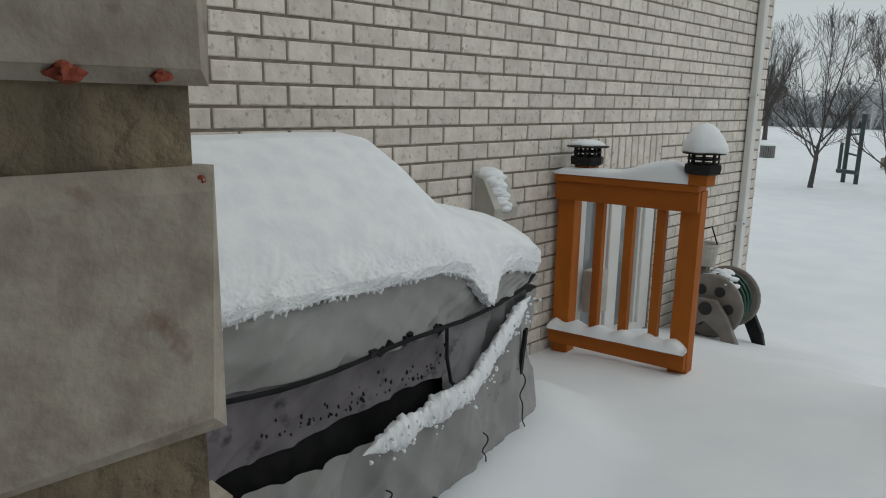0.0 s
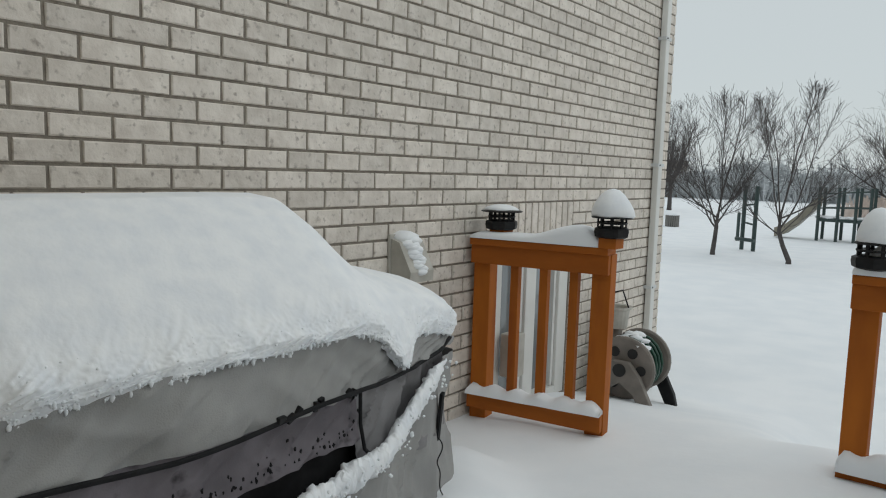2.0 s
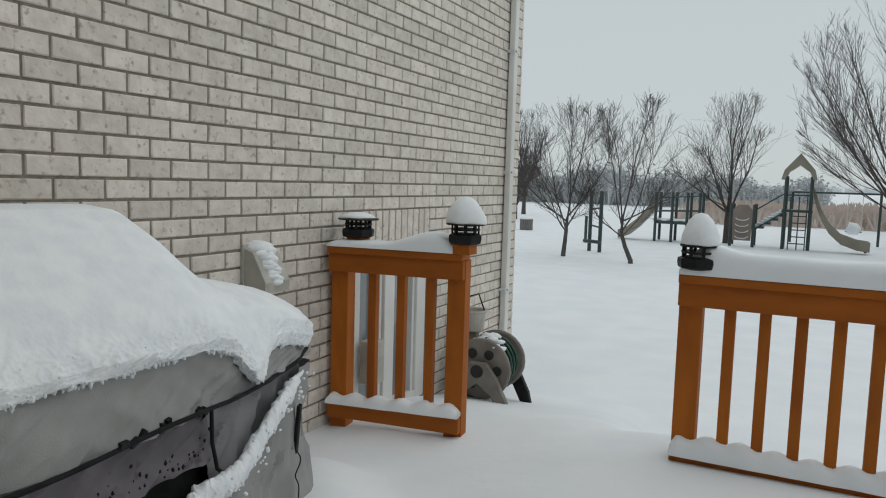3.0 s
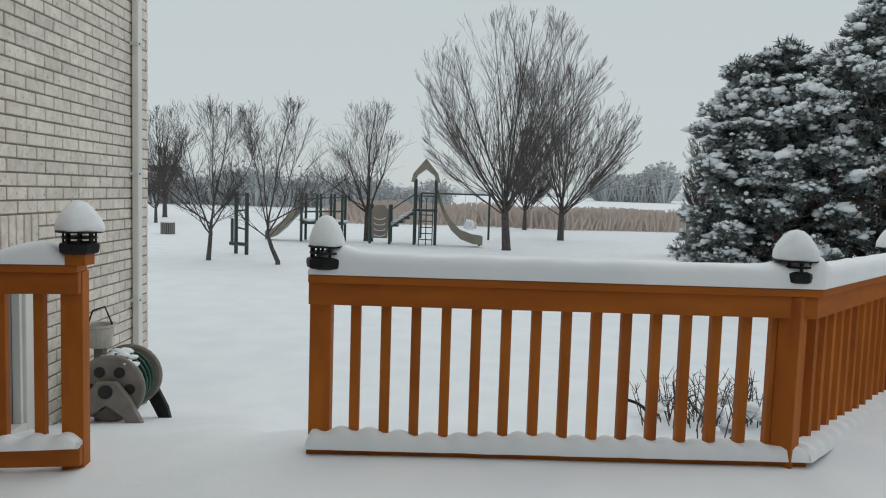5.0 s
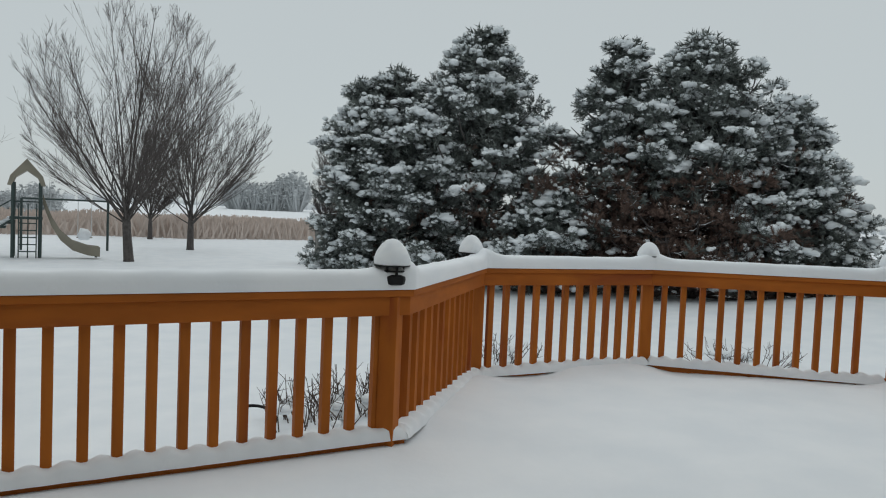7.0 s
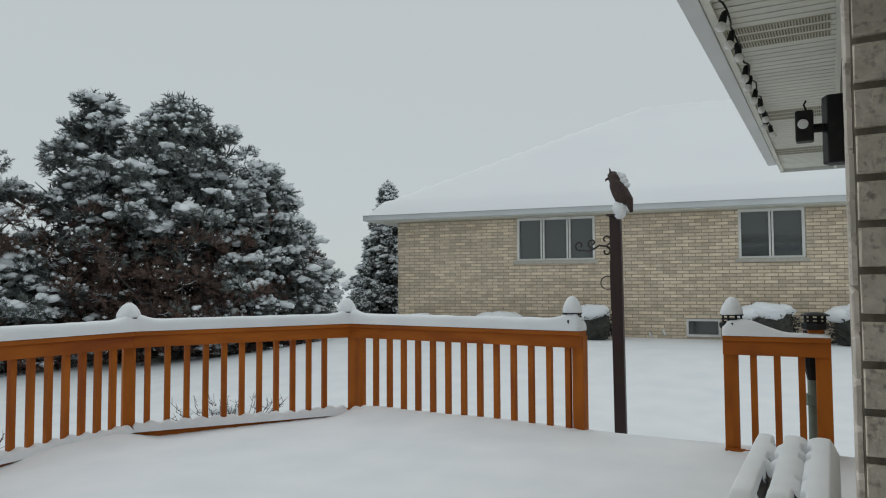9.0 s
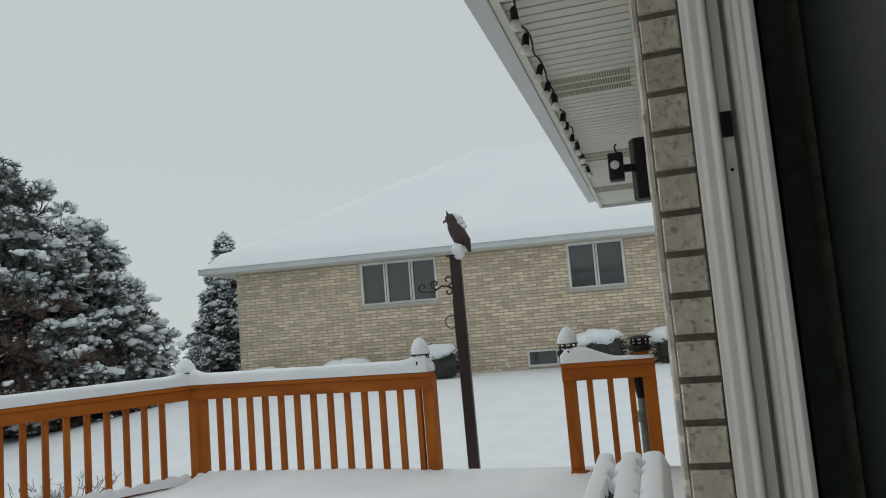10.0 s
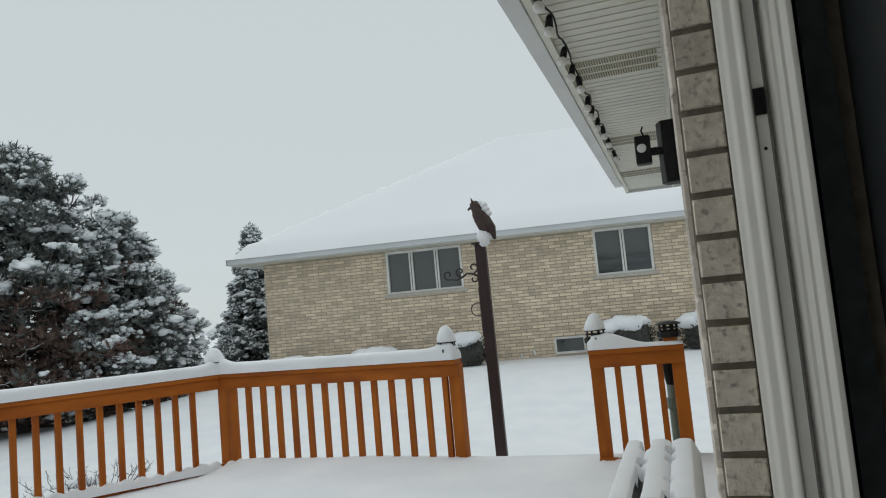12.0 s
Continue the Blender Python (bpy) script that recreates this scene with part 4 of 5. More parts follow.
part("bowl", Shell().lathe([(0.07, 0.0), (0.085, 0.13), (0.1, 0.14), (0.1, 0.155), (0.08, 0.15), (0.07, 0.05)], (0, 0, 0), 18), VENT, pot)
part("handle", Shell().tube([(-0.08, 0, 0.15), (-0.05, 0, 0.24), (0.03, 0, 0.27), (0.08, 0, 0.15)], 0.006, 6), BLACK, pot)
part("support", Shell().box(-0.03, 0.03, -0.03, 0.03, -0.55, 0.0), TAUPE, pot)
ac = thing("utility_meter", "small beige utility box on the wall behind the railing", "utility box", (0.0, 4.2, 0.18))
part("case", Shell().box(0.005, 0.1, -0.07, 0.06, -0.12, 0.14), VENT, ac, bevel=0.01)


# ---------------- bare trees ----------------
def bare_tree(name, label, where, high, spread_, trunk, style, seed, material, lean=(0, 0), thick=0.009):
    """A trunk that forks low, limbs that reach a rounded crown, three orders of ever finer branches."""
    r = random.Random(seed)
    t = thing(name, label, "tree", (where[0], where[1], yard(*where) - 0.05))
    wood, twigs = Shell(), Shell()
    vase = style == "vase"
    bend = 0.045 if vase else 0.15
    middle, half = high * 0.56, high * 0.45

    def reach(p, d):
        """How far from p along d the crown's outline lies."""
        q = Vector((p.x / spread_, p.y / spread_, (p.z - middle) / half))
        e = Vector((d.x / spread_, d.y / spread_, d.z / half))
        a, b, c = e.dot(e), q.dot(e), q.dot(q) - 1
        return (-b + math.sqrt(max(0.02, b * b - a * c))) / a

    def limb(p, d, length, rad, level):
        n = (7, 6, 4, 2)[level - 1]
        pts, rads, q, dd = [p.copy()], [rad], p.copy(), d.copy()
        for k in range(n):
            dd = (dd + Vector((r.uniform(-1, 1), r.uniform(-1, 1), r.uniform(-.7, .8))) * bend * (1 + 0.5 * (level - 1)) + Vector((0, 0, 0.03 if vase else 0.06))).normalized()
            q = q + dd * (length / n)
            pts.append(q.copy())
            rads.append(max(thick * 0.3, rad * (1 - 0.82 * (k + 1) / n)))
        (wood if level == 1 else twigs).tube(pts, rads, (5, 4, 3, 3)[level - 1], caps=False)
        if level < 4:
            for _ in range(((0, 10, 7, 3) if vase else (0, 10, 8, 2))[level]):
                f = r.uniform(0.18 if level > 1 else 0.12, 0.97)
                i = min(int(f * n), n - 1)
                b = pts[i].lerp(pts[i + 1], f * n - i)
                off = Vector((r.uniform(-1, 1), r.uniform(-1, 1), r.uniform(-.35, .6)))
                here = (pts[i + 1] - pts[i]).normalized()
                k = (here + off * (0.5 if vase else 0.75)).normalized()
                size = min(length * (r.uniform(0.34, 0.6) if vase or level == 1 else r.uniform(0.45, 0.8)) * (1.1 - 0.45 * f), max(0.25, reach(b, k)) * 1.03)
                limb(b, k, size, max(thick * 0.45, rads[i] * 0.5), level + 1)

    fork = high * (0.15 if vase else 0.19)
    top = Vector((lean[0], lean[1], fork))
    wood.tube([(0, 0, -0.1), (0, 0, 0.12), tuple(top * 0.6), tuple(top), tuple(top + Vector((0, 0, high * 0.08)))], [trunk * 1.4, trunk * 1.06, trunk * 0.92, trunk * 0.85, trunk * 0.4], 9)
    mains = 24 if vase else 6
    for k in range(mains):
        a = 2 * math.pi * (k + r.uniform(-.35, .35)) / mains
        tilt = (0.06 + 1.02 * r.random() ** 0.75) if vase else (0.2 + 0.95 * r.random())
        d = Vector((math.cos(a) * math.sin(tilt), math.sin(a) * math.sin(tilt), math.cos(tilt)))
        start = top + Vector((0, 0, r.uniform(-0.02, 0.09) * high))
        limb(start, d, reach(start, d) * r.uniform(0.86, 1.02), trunk * (r.uniform(0.15, 0.27) if vase else r.uniform(0.3, 0.48)), 1)
    limb(top, Vector((0.03, 0, 1)), reach(top, Vector((0, 0, 1))), trunk * (0.32 if vase else 0.5), 1)
    part("trunk", wood, material, t)
    tagged(part("crown", twigs, BARK_BROWN if vase else material, t), kind="stuff")
    return t


bare_tree("bare_tree", "young leafless tree with a forked trunk standing in snow", (-3.25, 18.7), 3.95, 1.7, 0.058, "open", 11, BARK, (0.05, 0))
bare_tree("bare_tree", "young leafless tree with a leaning trunk standing in snow", (-1.4, 18.2), 3.95, 1.75, 0.055, "open", 23, BARK, (-0.25, 0))
bare_tree("bare_tree", "leafless tree beside the playground", (-0.1, 27.6), 5.2, 2.2, 0.1, "open", 31, BARK)
bare_tree("bare_tree", "large vase-shaped leafless tree in snow", (4.95, 25.2), 8.2, 3.6, 0.15, "vase", 41, BARK, (-0.08, 0.0), thick=0.010)
bare_tree("bare_tree", "large vase-shaped leafless tree behind another", (7.95, 31.5), 7.9, 3.2, 0.14, "vase", 57, BARK, thick=0.012)
bare_tree("bare_tree", "slender leafless tree far across the snow", (7.4, 39.5), 5.5, 1.6, 0.12, "vase", 61, BARK, thick=0.016)
bare_tree("bare_tree", "leafless tree far across the park", (-12.8, 41.4), 6.2, 2.2, 0.13, "open", 67, BARK, thick=0.016)
bare_tree("bare_tree", "leafless tree far across the park", (-11.0, 35.4), 3.6, 1.4, 0.08, "open", 69, BARK, thick=0.014)
bare_tree("bare_tree", "pale leafless tree behind the pines", (15.86, 36.16), 5.8, 1.2, 0.09, "vase", 71, BARK, thick=0.016)
bare_tree("bare_tree", "leafless tree top showing behind the pines", (18.52, 30.56), 8.6, 1.8, 0.12, "vase", 73, BARK, thick=0.014)


# ---------------- snowy conifers ----------------
def pine(where, high, wide, seed, label, brown=0.0, name="pine_tree", count=50, dome=True, low=0.04):
    """Boughs that end in upright fingers of needles; snow lies in pads on the boughs and along the fingers."""
    r = random.Random(seed)
    t = thing(name, label, "tree", (where[0], where[1], yard(*where) - 0.05))
    trunk, green, dead, snow = Shell(), Shell(), Shell(), Shell()
    trunk.tube([(0, 0, -0.1), (0.05, 0, high * 0.5), (0, 0, high * (0.86 if dome else 0.96))], [0.18, 0.11, 0.02], 8)
    up = Vector((0, 0, 1))

    def finger(p, d, s, dst, fat=0.3):
        """One bottle-brush shoot."""
        u = d.orthogonal().normalized()
        w = d.cross(u)
        vs = []
        for q in range(16):
            g = q * 2.4 + p.x
            o1 = u * math.cos(g) + w * math.sin(g)
            base = p + d * s * (0.052 * q)
            end = base + d * s * 0.26 + o1 * s * fat
            sd = o1.cross(d) * s * 0.06
            vs += [tuple(base - sd), tuple(base + sd), tuple(end)]
        dst.add(vs, [(q, q + 1, q + 2) for q in range(0, 48, 3)])

    def outline(f):
        if not dome:
            return wide * (1 - f) ** 1.15 + 0.04
        return wide * (max(0.02, 1 - ((f - 0.2) / 0.83) ** 1.7) ** 0.75 if f > 0.2 else 0.95 + 0.25 * f)

    for k in range(count):
        f = ((k + r.random()) / count) ** (1.0 if dome else 0.8)
        a = k * 2.39996 + r.uniform(-.35, .35)
        out = Vector((math.cos(a), math.sin(a), 0))
        side = Vector((-out.y, out.x, 0))
        rad = outline(f) * r.uniform(0.78, 1.12) * (1 + (0.22 if dome else 0.1) * noise.noise((out.x * 1.6 + seed, out.y * 1.6, f * 4)))
        if dome:
            tip = out * rad + up * (high * (low + (0.9 - low) * f) + 0.1 * rad)
            root = up * max(0.15, tip.z - 0.5 * rad)
            mid = root.lerp(tip, 0.5) - up * 0.12 * rad
        else:
            tip = out * rad + up * (high * (0.06 + 0.92 * f) - 0.14 * rad)
            root = up * (tip.z + 0.22 * rad)
            mid = root.lerp(tip, 0.55) - up * 0.08 * rad
        is_dead = r.random() < brown * smooth(0.68, 0.35, f)
        trunk.tube([tuple(root), tuple(mid), tuple(mid.lerp(tip, .5) - up * .03 * rad), tuple(tip)], [0.045, 0.032, 0.02, 0.008], 5, caps=False)
        load = r.uniform(0.55, 1.0) * (0.24 if is_dead else 1.0)
        span = 0.3 + 0.16 * rad if dome else 0.12 + 0.2 * rad
        for q in range(int((3.2 + 2.6 * rad) if dome else (2.2 + 3.6 * rad))):
            g = 1.02 - 0.62 * r.random() ** 1.2
            c = mid.lerp(tip, (g - .5) * 2) if g > 0.5 else root.lerp(mid, g * 2)
            w = r.gauss(0, 0.6) * span * (1.3 - 0.4 * g)
            c = c + side * w + up * (r.gauss(0.0, 0.07) - 0.15 * abs(w))
            cr = r.uniform(0.2, 0.36) if dome else r.uniform(0.13, 0.22)
            dst = dead if is_dead and r.random() < .85 else green
            for m_ in range(int((24 if dome else 15) * (cr / (0.28 if dome else 0.17)) ** 1.4 * (0.6 if is_dead else 1))):
                d = (Vector((r.gauss(0, 1), r.gauss(0, 1), r.gauss(0, .8))).normalized() + out * 0.45).normalized()
                p = c + Vector((d.x, d.y, d.z * 0.6)) * cr * r.uniform(.35, .8)
                d = (d + up * (0.45 if dome else -0.1)).normalized()
                s = r.uniform(0.15, 0.26) if dome else r.uniform(0.13, 0.2)
                finger(p, d, s, dst)
                if d.z > (0.1 if dome else -0.4) and p.z > c.z - 0.05 and r.random() < load * 0.75:
                    lump(snow, p + d * s * r.uniform(0.35, 0.8) + up * s * 0.1, s * r.uniform(0.14, 0.34), m_ + q * 31 + k, 0.65, 4, 6, 0.7)
            if r.random() < load * 1.05:                                        # a pad of snow drapes the clump
                top = c + up * cr * 0.5 + out * cr * 0.25
                along_ = (out * r.uniform(-.6, 1) + side * r.uniform(-1, 1)).normalized()
                for e in range(r.randint(3, 6)):
                    lump(snow, top + along_ * cr * (e - 2) * 0.42 + side * r.gauss(0, .2) * cr - up * cr * 0.13 * abs(e - 2), cr * r.uniform(.3, .56), k * 7 + q + e, 0.5, 6, 9, 0.8)
        if is_dead or r.random() < brown * 0.3:
            for q in range(10):                                             # bare dusted twigs
                b = root.lerp(tip, r.uniform(.3, .95))
                e = b + out * r.uniform(.15, .55) + side * r.uniform(-.5, .5) + up * r.uniform(-.15, .2)
                m_ = b.lerp(e, .5) - up * .04
                trunk.tube([tuple(b), tuple(m_), tuple(e)], [0.013, 0.01, 0.004], 4, caps=False)
                if r.random() < 0.5:
                    snow.tube([tuple(b + up * .014), tuple(m_ + up * .014), tuple(e + up * .01)], [0.008, 0.011, 0.004], 4, caps=False)
    for k in range(int(count * (26 if dome else 9))):                 # dark heart
        f = r.random()
        rad = outline(f) * 0.68
        a, e = r.uniform(0, 6.28), r.random() ** 0.5
        p = Vector((rad * e * math.cos(a), rad * e * math.sin(a), high * (0.05 + 0.86 * f)))
        d = Vector((r.uniform(-1, 1), r.uniform(-1, 1), r.uniform(-.4, 1))).normalized()
        finger(p, d, r.uniform(0.3, 0.5) * (1 if dome else 0.6), dead if r.random() < brown * smooth(.6, .2, f) else green)
    if not dome:
        finger(up * high * 0.96, up, 0.4, green, 0.2)
    part("trunk", trunk, BARK, t)
    tagged(part("crown", green, NEEDLE, t), kind="stuff")
    if dead.count:
        tagged(part("dead_foliage", dead, NEEDLE_BROWN, t, "rusty brown dead needles"), kind="stuff")
    tagged(part("snow_load", snow, SNOW_FROST, t, "clumps of snow on the boughs", smooth=True), kind="stuff")


pine((13.2, 17.6), 7.7, 2.85, 5, "tall dark pine laden with snow beyond the railing", 0.3, count=66)
pine((10.95, 18.2), 6.2, 1.85, 6, "dark pine laden with snow beyond the railing", 0.2, count=42)
pine((10.05, 18.4), 5.75, 1.2, 7, "slim dark pine laden with snow at the edge of the group", 0.1, count=34)
pine((17.2, 13.4), 7.3, 3.1, 8, "broad pine laden with snow, brown dead boughs low down", 1.0, count=74)
pine((16.15, 15.1), 7.35, 1.95, 9, "pine with brown dead boughs between two larger ones", 0.95, count=48)
pine((18.4, 11.7), 5.2, 1.6, 13, "smaller pine laden with snow beside a broad one", 0.15, count=40)
pine((19.6, 11.45), 3.6, 1.05, 14, "low snowy pine at the edge of the group", 0.1, count=28)
pine((14.1, 15.4), 3.1, 1.3, 15, "low pine with rusty boughs under taller ones", 0.9, count=28)
pine((24.98, 11.1), 5.1, 1.85, 17, "snowy blue spruce beside a neighbouring house", 0.0, "spruce_tree", 170, dome=False)


# ---------------- playground ----------------
PY = 26.2
pg = thing("playground_tower", "dark green steel playground tower with tan arched roof and slide", "playground", (2.1, PY, -0.6))
for x, y in ((-0.36, 0), (0.38, 0), (-0.36, 0.9), (0.38, 0.9)):
    part("post", Shell().tube([(x, y, 0), (x, y, 2.35)], 0.055, 10), PLAYGREEN, pg)
arch = Shell()
prof = [(-0.52, 2.25), (-0.44, 2.55), (0.0, 3.08), (0.44, 2.55), (0.52, 2.25), (0.4, 2.25), (0.3, 2.5), (0.0, 2.72), (-0.3, 2.5), (-0.4, 2.25)]
q = part("roof", Shell().prism(prof, -1.0, 0.08), PLAYTAN, pg, "tan plastic arched roof")
q.matrix_local = pose(0, 0, 0, 90, 0, 0)
part("platform", Shell().box(-0.45, 0.45, -0.05, 0.95, 1.2, 1.28), PLAYGREEN, pg)
for z in (0.2, 0.42, 0.64, 0.86, 1.08):
    part("rung", Shell().tube([(-0.2, -0.12, z), (0.28, -0.12, z)], 0.018, 6), PLAYGREEN, pg)
for x in (-0.2, 0.05, 0.28):
    part("ladder_rail", Shell().tube([(x, -0.12, 0.0), (x, -0.12, 1.7)], 0.018, 6), PLAYGREEN, pg)
part("guard_rail", Shell().tube([(-0.36, -0.03, 1.75), (0.38, -0.03, 1.75)], 0.02, 6), PLAYGREEN, pg)
sl = Shell()
path = [(0.45, 1.75), (0.55, 1.45), (0.7, 1.05), (0.95, 0.62), (1.3, 0.3), (1.75, 0.14), (2.1, 0.1)]
v = []
for x, z in path:
    for y, dz in ((0.1, 0.26), (0.16, 0.0), (0.6, 0.0), (0.66, 0.26), (0.72, 0.26), (0.66, -0.06), (0.1, -0.06), (0.04, 0.26)):
        v.append((x, y, z + dz))
f = [(i * 8 + j, i * 8 + (j + 1) % 8, (i + 1) * 8 + (j + 1) % 8, (i + 1) * 8 + j) for i in range(len(path) - 1) for j in range(8)]
part("slide", sl.add(v, f), PLAYTAN, pg, "tan plastic slide")
part("slide_foot", Shell().tube([(2.0, 0.35, 0), (2.0, 0.35, 0.12)], 0.04, 8), PLAYGREEN, pg)

st = thing("playground_bridge", "playground walkway with steps, rails, posts and climbing panels", "playground", (0, PY, -0.6))
for k in range(4):
    part("step", Shell().box(0.95 + 0.2 * k, 1.15 + 0.2 * k, 0.1, 0.8, 0.62 + 0.14 * k, 0.68 + 0.14 * k), PLAYGREEN, st)
part("stringer", Shell().tube([(0.9, 0.05, 0.6), (1.75, 0.05, 1.2)], 0.03, 6), PLAYGREEN, st)
part("hand_rail", Shell().tube([(0.85, 0.05, 1.2), (1.72, 0.05, 1.8)], 0.02, 6), PLAYGREEN, st)
for x in (-2.3, -1.75, -1.25, -0.85, 0.15, 0.85):
    for y in (0.0, 0.9):
        part("post", Shell().tube([(x, y, 0), (x, y, 1.72 if x < 0 else 1.4)], 0.05, 8), PLAYGREEN, st)
for y in (0.0, 0.9):
    part("top_rail", Shell().tube([(-2.3, y, 1.5), (-0.85, y, 1.62)], 0.022, 6), PLAYGREEN, st)
    part("mid_rail", Shell().tube([(-2.3, y, 1.05), (-0.85, y, 1.1)], 0.022, 6), PLAYGREEN, st)
part("deck", Shell().box(-2.35, -0.8, 0.0, 0.9, 0.62, 0.72), PLAYGREEN, st)
pl = Shell().prism([(0.22, 0.2), (0.78, 0.2), (0.82, 1.2), (0.65, 1.38), (0.35, 1.38), (0.18, 1.2)], -0.03, 0.03)
part("climbing_panel", pl, RUST, st, "brown plastic climbing panel").matrix_local = pose(0, 0.02, 0, 90, 0, 0)
for k in range(4):
    a = [(0.5 + 0.2 * math.cos(w), -0.08, 0.35 + 0.2 * k - 0.08 * math.sin(w)) for w in np.linspace(0, math.pi, 8)]
    part("chain_rung", Shell().tube(a, 0.016, 6), ALU, st)
sl2 = Shell()
v, path = [], [(-2.35, 1.15), (-2.6, 0.9), (-2.95, 0.5), (-3.3, 0.2), (-3.6, 0.08)]
for x, z in path:
    for y, dz in ((0.1, 0.25), (0.16, 0.0), (0.7, 0.0), (0.76, 0.25), (0.82, 0.25), (0.76, -0.06), (0.1, -0.06), (0.04, 0.25)):
        v.append((x, y, z + dz))
f = [(i * 8 + j, i * 8 + (j + 1) % 8, (i + 1) * 8 + (j + 1) % 8, (i + 1) * 8 + j) for i in range(4) for j in range(8)]
part("slide", sl2.add(v, f), PLAYTAN, st, "tan plastic slide")
for nm, pts in (("snow_on_walkway", [(-2.3 + 0.06 * k, PY + 0.45 + 0.3 * math.sin(k), 0.14) for k in range(26)]), ("snow_on_steps", [(0.95 + 0.11 * k, PY + 0.45, 0.1 + 0.075 * k) for k in range(8)])):
    sn = Shell()
    for k, c in enumerate(pts):
        lump(sn, c, 0.18, k, 0.3, 4, 7)
    tagged(part(nm, sn, SNOW, smooth=True), "snow lying on the playground structure", "snow")
swing = thing("swing_frame", "dark green steel swing frame with two swings", "swing set", (3.3, 30.0, -0.6))
part("beam", Shell().tube([(-1.4, 0, 1.85), (1.4, 0, 1.85)], 0.035, 8), PLAYGREEN, swing)
for x in (-1.4, 1.4):
    part("leg", Shell().tube([(x, 0, 0), (x, 0, 1.85)], 0.045, 8), PLAYGREEN, swing)
for x in (0.4, 0.85):
    part("chain", Shell().tube([(x, 0, 0.5), (x, 0, 1.85)], 0.012, 5), ALU, swing)
part("seat", Shell().box(0.36, 0.89, -0.1, 0.1, 0.47, 0.5), PLAYTAN, swing)
lump_s = Shell()
lump(lump_s, (0.62, 0, 0.6), 0.24, 3, 0.9, 6, 9)
q = part("snow_on_swing", lump_s, SNOW, smooth=True)
q.matrix_world = pose(3.3, 30.0, -0.6)
tagged(q, "heap of snow on a swing seat", "snow")
bar = thing("exercise_bars", "dark green steel exercise station with two posts", "exercise bars", (-2.95, 20.6, -0.6))
for x, y in ((-0.16, 0.1), (0.2, -0.15)):
    part("post", Shell().tube([(x, y, 0), (x, y, 1.72)], 0.055, 8), PLAYGREEN, bar)
part("seat", Shell().tube([(-0.25, -0.2, 0.32), (0.25, -0.3, 0.3)], 0.05, 6), PLAYGREEN, bar)
part("bar", Shell().tube([(-0.16, 0.1, 1.2), (0.2, -0.15, 1.25)], 0.025, 6), PLAYGREEN, bar)
part("bar", Shell().tube([(-0.16, 0.1, 0.75), (0.2, -0.15, 0.7)], 0.025, 6), PLAYGREEN, bar)
bol = thing("bollard", "short dark post in the snow", "post", (-4.0, 23.5, -0.62))
part("shaft", Shell().lathe([(0.05, 0), (0.05, 0.85), (0.035, 0.9)], (0, 0, 0), 10), PLAYGREEN, bol)
bin_ = thing("litter_bin", "round slatted grey litter bin topped with snow", "litter bin", Matrix.Translation((-7.7, 28.0, -0.62)) @ Matrix.Diagonal((0.7, 0.7, 0.6, 1)))
part("liner", Shell().lathe([(0.33, 0.0), (0.33, 0.72)], (0, 0, 0), 18), DARKGAP, bin_)
for k in range(20):
    a = k * math.pi / 10
    part("slat", Shell().box(-0.042, 0.042, -0.012, 0.012, 0.03, 0.76), GREYWOOD, bin_).matrix_local = pose(0.36 * math.cos(a), 0.36 * math.sin(a), 0, 0, 0, math.degrees(a) + 90)
part("snow_lid", Shell().lathe([(0.36, 0.74), (0.37, 0.8), (0.28, 0.88), (0.03, 0.93)], (0, 0, 0), 18), SNOW, bin_, smooth=True)

# ---------------- reeds and far land ----------------
r = random.Random(77)
reeds = Shell()
for k in range(26000):
    x = r.uniform(-4, 75)
    y = 41.5 + r.random() ** 1.4 * 26 + 0.02 * x + 1.2 * noise.noise((x * 0.15, 0, 0))
    h = r.uniform(0.75, 1.25) * (0.85 + 0.3 * noise.noise((x * 0.2, y * 0.2, 2)))
    w, z = r.uniform(0.03, 0.07), yard(x, y) - 0.05
    b, l_ = r.uniform(-0.45, 0.45), r.uniform(-0.1, 0.1)
    reeds.add([(x - w, y, z), (x + w, y, z), (x + b + w * .6, y + l_, z + h), (x + b - w * .6, y + l_, z + h)], [(0, 1, 2, 3)])
tagged(part("reed_bed", reeds, REED), "wide band of dry brown reeds behind the lawn", "reeds", kind="stuff")


